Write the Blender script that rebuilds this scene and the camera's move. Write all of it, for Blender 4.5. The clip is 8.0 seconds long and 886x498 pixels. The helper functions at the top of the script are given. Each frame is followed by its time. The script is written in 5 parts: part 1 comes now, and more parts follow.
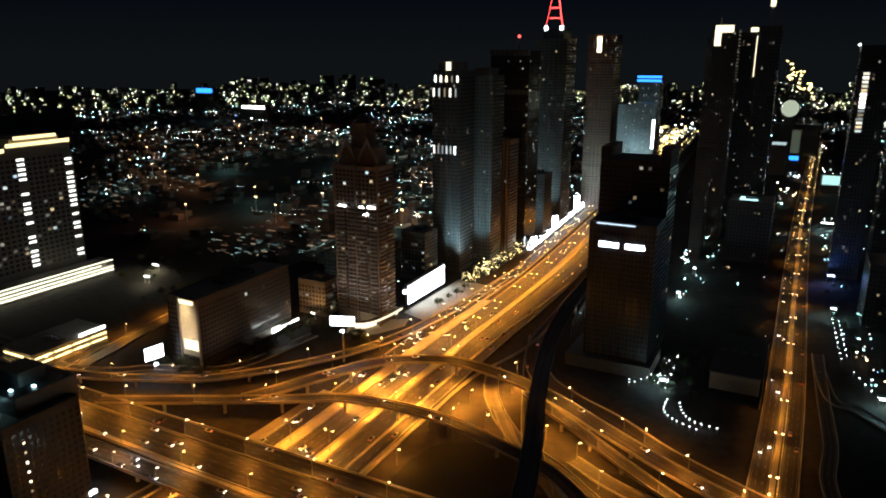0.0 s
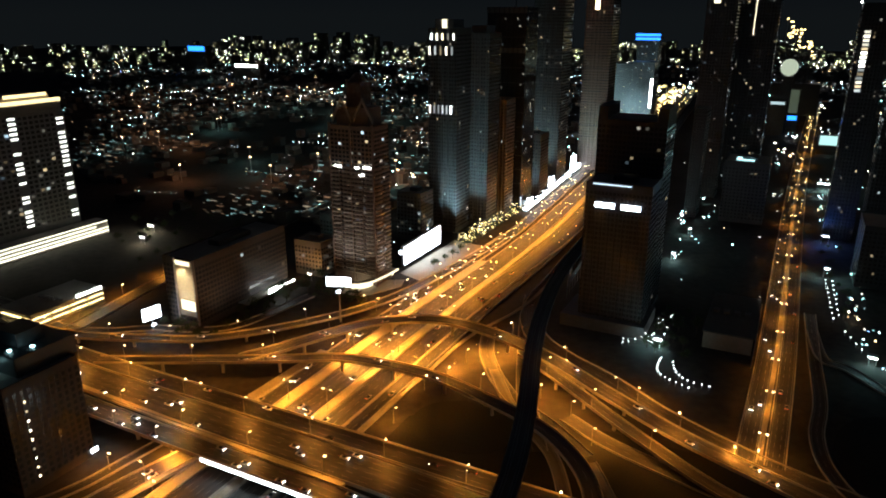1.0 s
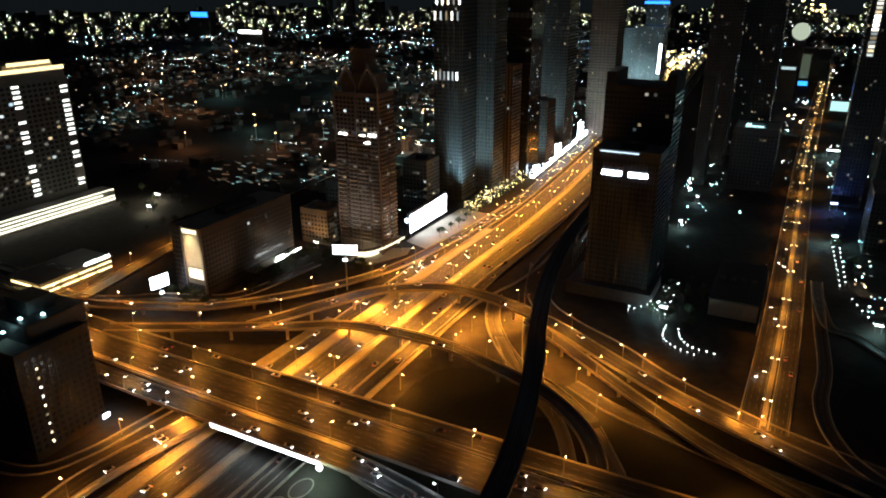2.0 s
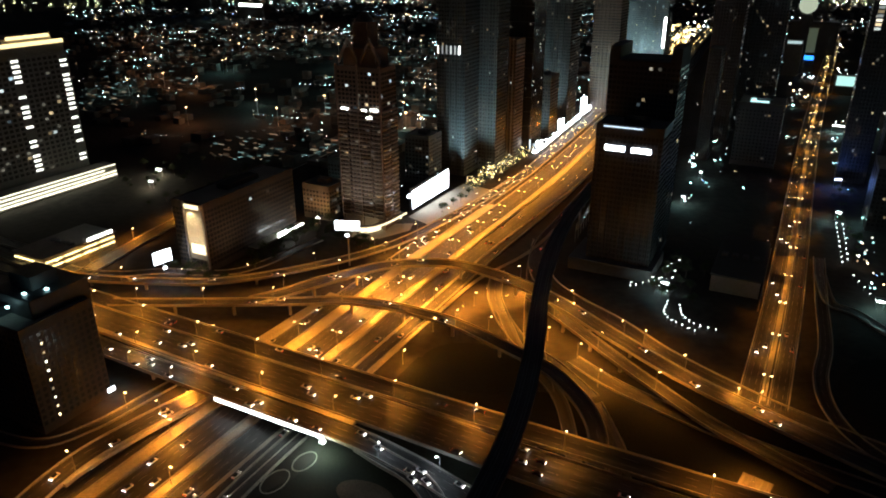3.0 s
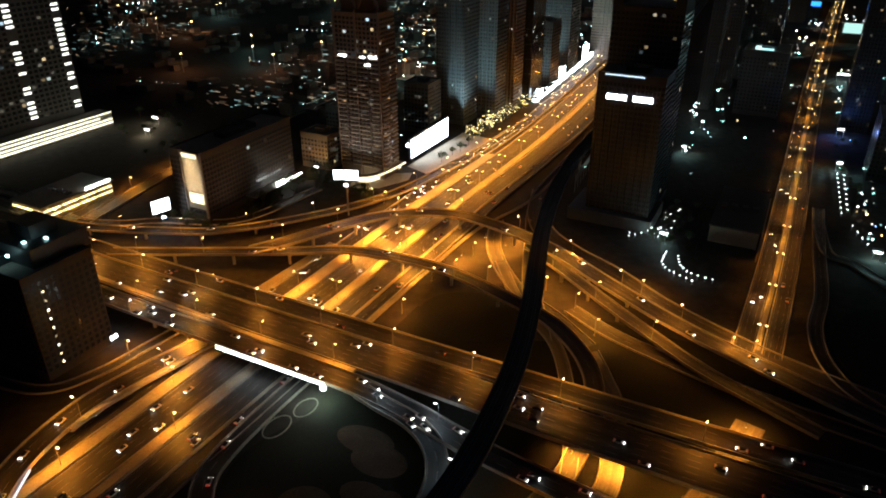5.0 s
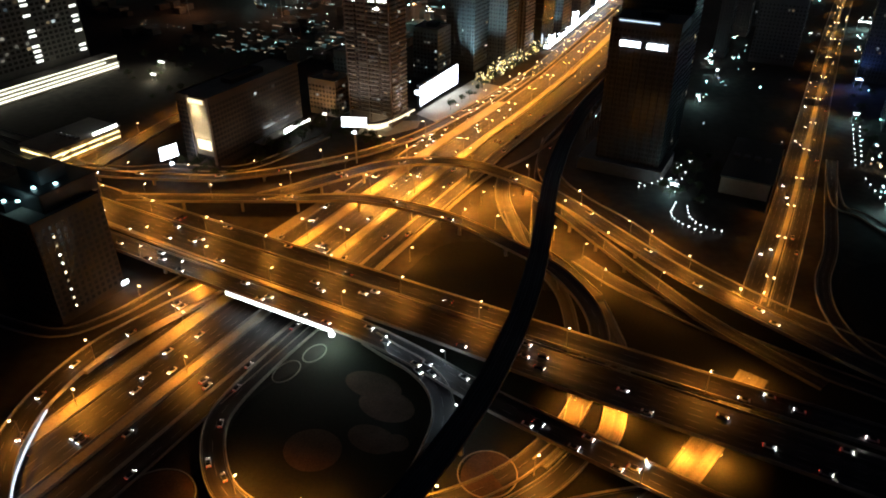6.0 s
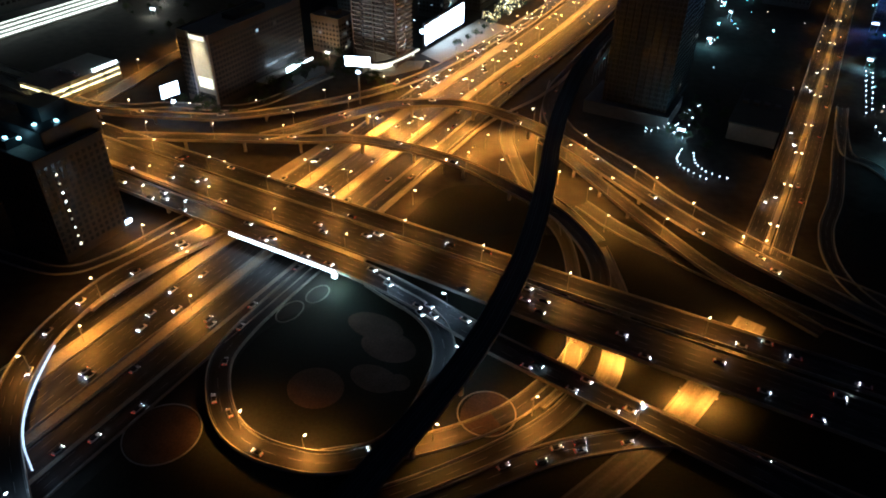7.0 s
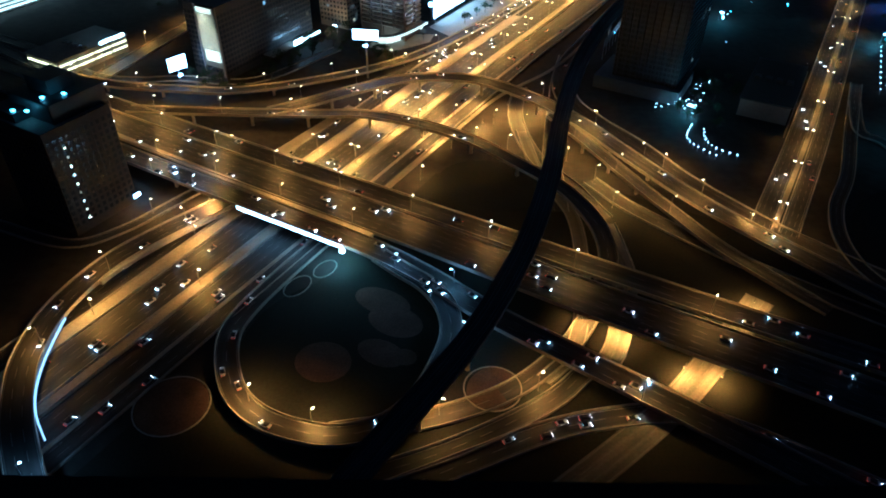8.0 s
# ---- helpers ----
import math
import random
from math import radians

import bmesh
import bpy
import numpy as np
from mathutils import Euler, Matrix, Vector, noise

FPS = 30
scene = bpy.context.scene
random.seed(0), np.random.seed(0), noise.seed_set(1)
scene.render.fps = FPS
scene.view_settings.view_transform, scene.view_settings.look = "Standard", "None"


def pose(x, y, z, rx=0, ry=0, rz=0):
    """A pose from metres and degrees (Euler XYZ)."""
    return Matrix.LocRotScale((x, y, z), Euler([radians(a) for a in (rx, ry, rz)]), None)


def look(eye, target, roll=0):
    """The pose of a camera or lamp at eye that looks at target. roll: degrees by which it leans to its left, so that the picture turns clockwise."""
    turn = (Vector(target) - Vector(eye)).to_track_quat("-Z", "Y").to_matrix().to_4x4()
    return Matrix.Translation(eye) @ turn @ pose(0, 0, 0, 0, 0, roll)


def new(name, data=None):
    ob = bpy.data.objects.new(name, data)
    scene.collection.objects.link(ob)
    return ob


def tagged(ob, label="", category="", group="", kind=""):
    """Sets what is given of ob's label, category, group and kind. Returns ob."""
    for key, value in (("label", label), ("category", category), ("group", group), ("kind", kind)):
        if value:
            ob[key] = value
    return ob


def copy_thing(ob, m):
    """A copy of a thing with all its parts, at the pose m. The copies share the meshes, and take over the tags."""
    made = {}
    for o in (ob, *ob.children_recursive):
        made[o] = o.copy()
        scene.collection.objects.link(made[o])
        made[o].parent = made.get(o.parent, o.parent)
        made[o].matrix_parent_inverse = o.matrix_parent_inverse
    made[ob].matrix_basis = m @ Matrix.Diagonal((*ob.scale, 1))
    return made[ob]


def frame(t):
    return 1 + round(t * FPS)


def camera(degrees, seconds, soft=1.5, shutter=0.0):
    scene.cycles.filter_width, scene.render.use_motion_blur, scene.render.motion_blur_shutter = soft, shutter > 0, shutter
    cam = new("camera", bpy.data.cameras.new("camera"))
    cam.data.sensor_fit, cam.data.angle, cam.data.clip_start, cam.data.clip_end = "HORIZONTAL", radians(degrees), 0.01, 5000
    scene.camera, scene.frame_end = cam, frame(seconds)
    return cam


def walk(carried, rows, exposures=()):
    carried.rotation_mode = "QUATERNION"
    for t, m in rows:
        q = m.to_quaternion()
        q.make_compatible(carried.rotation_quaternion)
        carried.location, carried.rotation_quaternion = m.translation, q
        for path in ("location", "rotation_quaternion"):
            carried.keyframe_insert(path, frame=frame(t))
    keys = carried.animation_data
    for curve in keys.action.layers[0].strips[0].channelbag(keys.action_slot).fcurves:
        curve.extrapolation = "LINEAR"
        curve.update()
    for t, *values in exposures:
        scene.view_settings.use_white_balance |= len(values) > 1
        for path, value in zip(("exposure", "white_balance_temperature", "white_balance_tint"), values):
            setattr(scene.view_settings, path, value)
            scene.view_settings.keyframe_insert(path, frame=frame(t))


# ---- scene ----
# Camera on a tower's viewing deck, turning down from the skyline to the interchange below.
H = 215.0
cam = camera(64.66, 8.0, soft=1.9)
ROWS = [
    (0.0, -0.02, -15.29, 0.02), (0.5, -0.54, -17.5, 0.14), (1.0, -0.34, -18.5, -0.05), (1.5, -0.1, -19.74, 0.08),
    (3.0, 0.29, -23.1, 0.2), (3.5, 0.3, -23.42, 0.24), (4.0, 0.17, -23.95, 0.27), (4.5, 0.06, -25.42, 0.07),
    (6.0, 1.12, -31.37, -0.11), (6.5, 1.38, -33.83, -0.43), (7.0, 1.76, -36.01, -0.65), (7.5, 2.02, -37.34, -0.75),
    (8.0, 2.45, -38.01, -0.57)]
EXPOSURES = [(0.0, 0.15, 5900, 10), (1.5, 0.3, 5800, 10), (3.5, 0.12, 6000, 10), (4.5, 0.12, 6000, 10), (6.0, 0.08, 5800, 10), (7.0, 0.12, 4700, 5), (7.5, 0.14, 3980, -1), (8.0, 0.12, 3580, -7)]
walk(cam, [(t, pose(0, 0, H, 90 + p, r, y)) for t, y, p, r in ROWS], EXPOSURES)

# Night sky: nearly black, faint town glow near the horizon.
world = bpy.data.worlds.new("night_sky")
scene.world = world
world.use_nodes = True
nt = world.node_tree
nt.nodes.clear()
w_out = nt.nodes.new("ShaderNodeOutputWorld")
w_bg = nt.nodes.new("ShaderNodeBackground")
w_geo = nt.nodes.new("ShaderNodeTexCoord")
w_sep = nt.nodes.new("ShaderNodeSeparateXYZ")
w_ramp = nt.nodes.new("ShaderNodeValToRGB")
w_ramp.color_ramp.elements[0].position = 0.0
w_ramp.color_ramp.elements[0].color = (0.0046, 0.0055, 0.0056, 1)
w_ramp.color_ramp.elements[1].position = 0.075
w_ramp.color_ramp.elements[1].color = (0.002, 0.0026, 0.0042, 1)
nt.links.new(w_geo.outputs["Generated"], w_sep.inputs[0])
nt.links.new(w_sep.outputs["Z"], w_ramp.inputs[0])
nt.links.new(w_ramp.outputs[0], w_bg.inputs[0])
nt.links.new(w_bg.outputs[0], w_out.inputs[0])
w_bg.inputs[1].default_value = 1.0

LAMP_POWER = 14200.0
SODIUM = (1.0, 0.335, 0.022)


# ---------------------------------------------------------------- materials
def surface(name, color, rough=0.7, scale=0.5, amount=0.35, metal=0.0, bump=0.0, big=0.03, island=0.0, streak=0.0):
    """A surface with fine grain and broad stains."""
    m = bpy.data.materials.new(name)
    m.use_nodes = True
    n, l = m.node_tree.nodes, m.node_tree.links
    b = n["Principled BSDF"]
    b.inputs["Roughness"].default_value = rough
    b.inputs["Metallic"].default_value = metal
    co = n.new("ShaderNodeNewGeometry")
    fine, broad = n.new("ShaderNodeTexNoise"), n.new("ShaderNodeTexNoise")
    fine.inputs["Scale"].default_value, broad.inputs["Scale"].default_value = scale, big
    fine.inputs["Detail"].default_value = broad.inputs["Detail"].default_value = 4
    l.new(co.outputs["Position"], fine.inputs["Vector"])
    l.new(co.outputs["Position"], broad.inputs["Vector"])
    mix = n.new("ShaderNodeMath")
    mix.operation = "ADD"
    l.new(fine.outputs[0], mix.inputs[0])
    l.new(broad.outputs[0], mix.inputs[1])
    rng = n.new("ShaderNodeMapRange")
    rng.inputs[1].default_value, rng.inputs[2].default_value = 0.6, 1.4
    rng.inputs[3].default_value, rng.inputs[4].default_value = 1 - amount, 1 + amount
    l.new(mix.outputs[0], rng.inputs[0])
    mul = n.new("ShaderNodeMix")
    mul.data_type, mul.blend_type = "RGBA", "MULTIPLY"
    mul.inputs[0].default_value = 1.0
    mul.inputs[6].default_value = (*color, 1)
    l.new(rng.outputs[0], mul.inputs[7])
    last = mul.outputs[2]
    if island:
        r2 = n.new("ShaderNodeMapRange")
        r2.inputs[3].default_value, r2.inputs[4].default_value = 1 - island, 1 + island
        l.new(co.outputs["Random Per Island"], r2.inputs[0])
        m2 = n.new("ShaderNodeMix")
        m2.data_type, m2.blend_type = "RGBA", "MULTIPLY"
        m2.inputs[0].default_value = 1.0
        l.new(last, m2.inputs[6])
        l.new(r2.outputs[0], m2.inputs[7])
        last = m2.outputs[2]
    if streak:
        uv, mp, st, r3 = n.new("ShaderNodeUVMap"), n.new("ShaderNodeMapping"), n.new("ShaderNodeTexNoise"), n.new("ShaderNodeMapRange")
        mp.inputs["Scale"].default_value = (0.26, 0.01, 1)
        st.inputs["Scale"].default_value, st.inputs["Detail"].default_value = 1.0, 3
        r3.inputs[1].default_value, r3.inputs[2].default_value = 0.3, 0.7
        r3.inputs[3].default_value, r3.inputs[4].default_value = 1 - streak, 1 + streak
        l.new(uv.outputs[0], mp.inputs[0])
        l.new(mp.outputs[0], st.inputs["Vector"])
        l.new(st.outputs[0], r3.inputs[0])
        m3 = n.new("ShaderNodeMix")
        m3.data_type, m3.blend_type = "RGBA", "MULTIPLY"
        m3.inputs[0].default_value = 1.0
        l.new(last, m3.inputs[6])
        l.new(r3.outputs[0], m3.inputs[7])
        last = m3.outputs[2]
    l.new(last, b.inputs["Base Color"])
    if bump:
        bp = n.new("ShaderNodeBump")
        bp.inputs["Strength"].default_value = bump
        l.new(fine.outputs[0], bp.inputs["Height"])
        l.new(bp.outputs[0], b.inputs["Normal"])
    return m


def glow(name, color, strength, lights=False):
    """Something that gives off light."""
    m = bpy.data.materials.new(name)
    m.use_nodes = True
    n, l = m.node_tree.nodes, m.node_tree.links
    b = n["Principled BSDF"]
    b.inputs["Base Color"].default_value = (0.1, 0.1, 0.1, 1)
    b.inputs["Emission Color"].default_value = (*color, 1)
    b.inputs["Emission Strength"].default_value = strength
    m.cycles.emission_sampling = "AUTO" if lights else "NONE"
    return m


def glow_varied(name, stops, strength, source="island"):
    """Many small lights in one material: each takes its own colour and brightness."""
    m = bpy.data.materials.new(name)
    m.use_nodes = True
    n, l = m.node_tree.nodes, m.node_tree.links
    b = n["Principled BSDF"]
    b.inputs["Base Color"].default_value = (0.05, 0.05, 0.05, 1)
    ramp = n.new("ShaderNodeValToRGB")
    ramp.color_ramp.interpolation = "CONSTANT"
    while len(ramp.color_ramp.elements) < len(stops):
        ramp.color_ramp.elements.new(0.5)
    for e, (p, c) in zip(ramp.color_ramp.elements, stops):
        e.position, e.color = p, (*c, 1)
    if source == "island":
        rnd = n.new("ShaderNodeNewGeometry").outputs["Random Per Island"]
    else:
        rnd = n.new("ShaderNodeObjectInfo").outputs["Random"]
    l.new(rnd, ramp.inputs[0])
    frac, power, scl = n.new("ShaderNodeMath"), n.new("ShaderNodeMath"), n.new("ShaderNodeMath")
    cube = n.new("ShaderNodeMath")
    cube.operation = "POWER"
    cube.inputs[1].default_value = 2.2
    frac.operation, power.operation, scl.operation = "MULTIPLY", "FRACT", "MULTIPLY_ADD"
    frac.inputs[1].default_value = 37.7
    l.new(rnd, frac.inputs[0])
    l.new(frac.outputs[0], power.inputs[0])
    scl.inputs[1].default_value, scl.inputs[2].default_value = strength * 2.4, strength * 0.12
    l.new(power.outputs[0], cube.inputs[0])
    l.new(cube.outputs[0], scl.inputs[0])
    l.new(ramp.outputs[0], b.inputs["Emission Color"])
    l.new(scl.outputs[0], b.inputs["Emission Strength"])
    m.cycles.emission_sampling = "NONE"
    return m


ASPHALT = surface("asphalt", (0.036, 0.034, 0.033), 0.6, 1.2, 0.3, bump=0.1, big=0.05, streak=0.7)
DECK = surface("deck_asphalt", (0.04, 0.037, 0.035), 0.6, 1.0, 0.3, bump=0.1, big=0.06, streak=0.75)
CONCRETE = surface("concrete", (0.4, 0.37, 0.32), 0.8, 0.8, 0.3, bump=0.1, big=0.08)
PAVING = surface("sand_paving", (0.42, 0.37, 0.28), 0.85, 0.9, 0.3, bump=0.1, big=0.05)
SAND = surface("dark_earth", (0.042, 0.036, 0.029), 0.95, 0.15, 0.6, bump=0.2, big=0.012)
LAWN = surface("lawn", (0.019, 0.019, 0.011), 0.95, 0.8, 0.5, bump=0.4, big=0.03)
BEDS = surface("planted_bed", (0.12, 0.075, 0.05), 0.95, 1.2, 0.5, bump=0.4, big=0.1)
PAINT = surface("worn_road_paint", (0.28, 0.27, 0.25), 0.6, 3.0, 0.25)
STONE = surface("pale_cladding", (0.36, 0.31, 0.26), 0.75, 0.6, 0.2, big=0.05)
BROWN = surface("brown_cladding", (0.22, 0.165, 0.13), 0.7, 0.5, 0.25, big=0.04)
DARK = surface("dark_cladding", (0.06, 0.062, 0.068), 0.45, 0.4, 0.3, big=0.03)
GREY = surface("grey_cladding", (0.16, 0.165, 0.17), 0.5, 0.4, 0.25, big=0.03)
SLATE = surface("slate_cladding", (0.085, 0.095, 0.1), 0.5, 0.4, 0.3, big=0.03)
GLASS = surface("dark_glazing", (0.05, 0.052, 0.056), 0.16, 0.3, 0.2, metal=0.0, big=0.05)
STEEL = surface("galvanised_steel", (0.38, 0.38, 0.37), 0.45, 4.0, 0.2, metal=0.7)
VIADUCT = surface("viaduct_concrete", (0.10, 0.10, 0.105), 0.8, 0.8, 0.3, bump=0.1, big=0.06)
BLACK = surface("black_metal", (0.012, 0.012, 0.013), 0.5, 6.0, 0.3)
TOWN = surface("town_render", (0.13, 0.12, 0.105), 0.85, 0.3, 0.3, big=0.02, island=0.6)
LEAF = surface("foliage", (0.05, 0.075, 0.03), 0.8, 2.0, 0.5, island=0.5)
BARK = surface("bark", (0.10, 0.07, 0.045), 0.9, 5.0, 0.4, bump=0.5)
RUBBER = surface("tyre_rubber", (0.02, 0.02, 0.02), 0.85, 8.0, 0.2)
PAINTS = [surface("car_paint_" + n, c, 0.3, 6.0, 0.06) for n, c in
          (("white", (0.75, 0.75, 0.74)), ("silver", (0.45, 0.46, 0.47)), ("black", (0.02, 0.02, 0.022)), ("sand", (0.5, 0.42, 0.3)))]
SODIUM_HEAD = glow("sodium_lens", (1.0, 0.66, 0.28), 16)
WHITE_SCREEN = glow("screen_white", (0.93, 0.97, 1.0), 7, True)
COLD_STRIP = glow("cold_light_strip", (0.95, 0.97, 0.85), 9, True)
GOLD_STRIP = glow("gold_light_strip", (1.0, 0.74, 0.26), 5, True)
CROWN_GOLD = glow("crown_gold_light", (1.0, 0.74, 0.3), 1.9, True)
WARM_PANEL = glow("warm_light_panel", (1.0, 0.84, 0.5), 1.7, True)
BLUE_SIGN = glow("blue_sign", (0.04, 0.25, 1.0), 2.5)
RED_SIGN = glow("red_sign", (1.0, 0.06, 0.05), 5)
SIGN_WHITE = glow("sign_white", (0.97, 1.0, 0.9), 6, True)
CONCRETE_ROAD = surface("concrete_road", (0.2, 0.18, 0.15), 0.8, 0.8, 0.3, bump=0.1, big=0.08, streak=0.5)
PODIUM_STRIP = glow("podium_strip", (1.0, 0.95, 0.66), 2.2, True)
SHOWROOM = glow("showroom_white", (0.86, 0.97, 1.0), 11, True)
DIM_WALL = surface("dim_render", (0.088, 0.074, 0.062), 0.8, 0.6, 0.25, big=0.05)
HOUSE_GLINT = glow_varied("house_windows", [(0, (1.0, 0.8, 0.5)), (0.35, (0.6, 1.0, 0.9)), (0.75, (1.0, 0.55, 0.28))], 0.17)
# Lighter copy of the asphalt: lamplight on the ramps is partly in its colour.
BRIGHT_ASPHALT = surface("bright_asphalt", (0.065, 0.06, 0.054), 0.65, 1.0, 0.3, bump=0.1, big=0.05, streak=0.7)
HEADLIGHT = glow("headlight_lens", (1.0, 0.95, 0.8), 30)
TAILLIGHT = glow("tail_light_lens", (1.0, 0.08, 0.03), 2.2)
LIT = glow_varied("lit_window", [(0, (1.0, 0.9, 0.66)), (0.45, (0.9, 1.0, 0.93)), (0.7, (1.0, 0.72, 0.36)), (0.88, (0.7, 0.92, 1.0))], 0.45)
LIT_ONE = glow_varied("lit_room", [(0, (1.0, 0.9, 0.66)), (0.5, (0.95, 1.0, 0.9)), (0.8, (1.0, 0.75, 0.4))], 2.2, "object")
TOWN_LIGHTS = glow_varied("town_lights", [(0, (1.0, 0.9, 0.68)), (0.26, (0.5, 1.0, 0.88)), (0.58, (1.0, 0.6, 0.25)), (0.74, (0.8, 1.0, 0.95)),
                                          (0.93, (0.55, 0.85, 1.0)), (0.985, (0.25, 0.45, 1.0))], 6.0)
GREEN_LIGHTS = glow_varied("far_skyline_lights", [(0, (1.0, 0.9, 0.4)), (0.35, (0.85, 1.0, 0.5)), (0.7, (1.0, 1.0, 0.8))], 2.0)
GOLD_LIGHTS = glow_varied("gold_lights", [(0, (1.0, 0.7, 0.2)), (0.6, (1.0, 0.8, 0.35)), (0.9, (1.0, 0.95, 0.7))], 3)

# ---------------------------------------------------------------- helpers: the plan is drawn in (v, u, z),
# u along the highway and v across it
TURN = -27.0
GRID = pose(0, 0, 0, 0, 0, TURN)


def part(name, bm, material, parent, label="", smooth=False):
    me = bpy.data.meshes.new(name)
    bm.to_mesh(me)
    bm.free()
    me.materials.append(material)
    if smooth:
        for p in me.polygons:
            p.use_smooth = True
    ob = new(name, me)
    ob.parent = parent
    if label:
        tagged(ob, label)
    return ob


def child(name, me, parent, v=0, u=0, z=0, rz=0):
    """One more piece on a mesh that alike pieces share."""
    ob = new(name, me)
    ob.parent = parent
    ob.matrix_basis = pose(v, u, z, 0, 0, rz)
    return ob


def mesh_of(name, bm, material):
    me = bpy.data.meshes.new(name)
    bm.to_mesh(me)
    bm.free()
    me.materials.append(material)
    return me


def thing(name, label, category, v=0, u=0, z=0, rz=0, group="", kind=""):
    ob = new(name)
    ob.empty_display_size = 0.5
    ob.matrix_basis = GRID @ pose(v, u, z, 0, 0, rz)
    return tagged(ob, label, category, group, kind)


def box(bm, v0, v1, u0, u1, z0, z1):
    p = [bm.verts.new(c) for c in ((v0, u0, z0), (v1, u0, z0), (v1, u1, z0), (v0, u1, z0),
                                   (v0, u0, z1), (v1, u0, z1), (v1, u1, z1), (v0, u1, z1))]
    for f in ((3, 2, 1, 0), (4, 5, 6, 7), (0, 1, 5, 4), (1, 2, 6, 5), (2, 3, 7, 6), (3, 0, 4, 7)):
        bm.faces.new([p[i] for i in f])


def boxes(*rows):
    bm = bmesh.new()
    for r in rows:
        box(bm, *r)
    return bm


def soft_box(v0, v1, u0, u1, z0, z1, r):
    bm = boxes((v0, v1, u0, u1, z0, z1))
    bmesh.ops.bevel(bm, geom=bm.edges[:], offset=r, segments=2, affect="EDGES", profile=0.6)
    return bm


def prism(bm, outline, z0, z1):
    a = [bm.verts.new((x, y, z0)) for x, y in outline]
    b = [bm.verts.new((x, y, z1)) for x, y in outline]
    n = len(outline)
    for i in range(n):
        bm.faces.new((a[i], a[(i + 1) % n], b[(i + 1) % n], b[i]))
    bm.faces.new(a[::-1])
    bm.faces.new(b)


def rod(bm, x, y, z0, z1, r0, r1=None, n=8):
    r1 = r0 if r1 is None else r1
    ring = [(math.cos(2 * math.pi * i / n), math.sin(2 * math.pi * i / n)) for i in range(n)]
    a = [bm.verts.new((x + r0 * c, y + r0 * s, z0)) for c, s in ring]
    b = [bm.verts.new((x + r1 * c, y + r1 * s, z1)) for c, s in ring]
    for i in range(n):
        bm.faces.new((a[i], a[(i + 1) % n], b[(i + 1) % n], b[i]))
    bm.faces.new(a[::-1])
    bm.faces.new(b)


def smooth_line(pts, step=5.0):
    """A smooth line through a few points, sampled evenly."""
    P = [Vector(p) for p in pts]
    P = [2 * P[0] - P[1], *P, 2 * P[-1] - P[-2]]
    out = []
    for i in range(1, len(P) - 2):
        a, b, c, d = P[i - 1:i + 3]
        n = max(1, int((c - b).length / step))
        for k in range(n):
            s = k / n
            out.append(0.5 * (2 * b + (c - a) * s + (2 * a - 5 * b + 4 * c - d) * s * s + (3 * b - a - 3 * c + d) * s ** 3))
    out.append(P[-2])
    return out


def sides(line):
    out = []
    for i, p in enumerate(line):
        d = line[min(i + 1, len(line) - 1)] - line[max(i - 1, 0)]
        d.z = 0
        d.normalize()
        out.append(Vector((d.y, -d.x, 0)))
    return out


def sweep(line, profile, bm=None):
    """Carries a closed profile of (across, up) along the line."""
    bm = bm or bmesh.new()
    rings = [[bm.verts.new(p + s * a + Vector((0, 0, h))) for a, h in profile] for p, s in zip(line, sides(line))]
    n = len(profile)
    uv = bm.loops.layers.uv.verify()
    far = 0.0
    for i, (r, q) in enumerate(zip(rings, rings[1:])):
        step = (line[i + 1] - line[i]).length
        for k in range(n):
            j = (k + 1) % n
            f = bm.faces.new((r[k], q[k], q[j], r[j]))
            for lp, c in zip(f.loops, ((profile[k][0], far), (profile[k][0], far + step), (profile[j][0], far + step), (profile[j][0], far))):
                lp[uv].uv = c
        far += step
    bm.faces.new(rings[0])
    bm.faces.new(rings[-1][::-1])
    bmesh.ops.recalc_face_normals(bm, faces=bm.faces[:])
    return bm


def band(a, b, lo, hi):
    return [(a, lo), (b, lo), (b, hi), (a, hi)]


def dashes(line, across, width=0.22, on=1, off=2, up=0.03, bm=None):
    bm = bm or bmesh.new()
    i = 0
    sd = sides(line)
    while i + on < len(line):
        for k in range(i, i + on):
            q = [line[k] + sd[k] * (across - width), line[k] + sd[k] * (across + width),
                 line[k + 1] + sd[k + 1] * (across + width), line[k + 1] + sd[k + 1] * (across - width)]
            bm.faces.new([bm.verts.new(p + Vector((0, 0, up))) for p in q])
        i += on + off
    return bm


# ---------------------------------------------------------------- roads
LAID = []


def road(name, label, pts, width, lanes, material=ASPHALT, kerbs=True):
    """A road on the ground: carriageway, kerbs and lane marks."""
    top = thing(name, label, "road", kind="structure")
    lift = 0.008 * len(LAID)
    LAID.append(name)
    line = smooth_line([(v, u, z + lift) for v, u, z in pts])
    w = width / 2
    part("carriageway", sweep(line, band(-w, w, -0.3, 0.06)), material, top)
    if kerbs:
        for s in (-1, 1):
            part("barrier", sweep(line, [(s * (w + 0.3) - 0.4, -0.2), (s * (w + 0.3) + 0.4, -0.2), (s * (w + 0.3) + 0.25, 0.8), (s * (w + 0.3) - 0.25, 0.8)]), CONCRETE, top)
    marks = bmesh.new()
    for k in range(1, lanes):
        dashes(line, -w + width * k / lanes, 0.08, 1, 1, 0.075, marks)
    for s in (-1, 1):
        dashes(line, s * (w - 0.8), 0.12, 1, 0, 0.075, marks)
    tagged(part("lane_marking", marks, PAINT, top), kind="stuff")
    return line


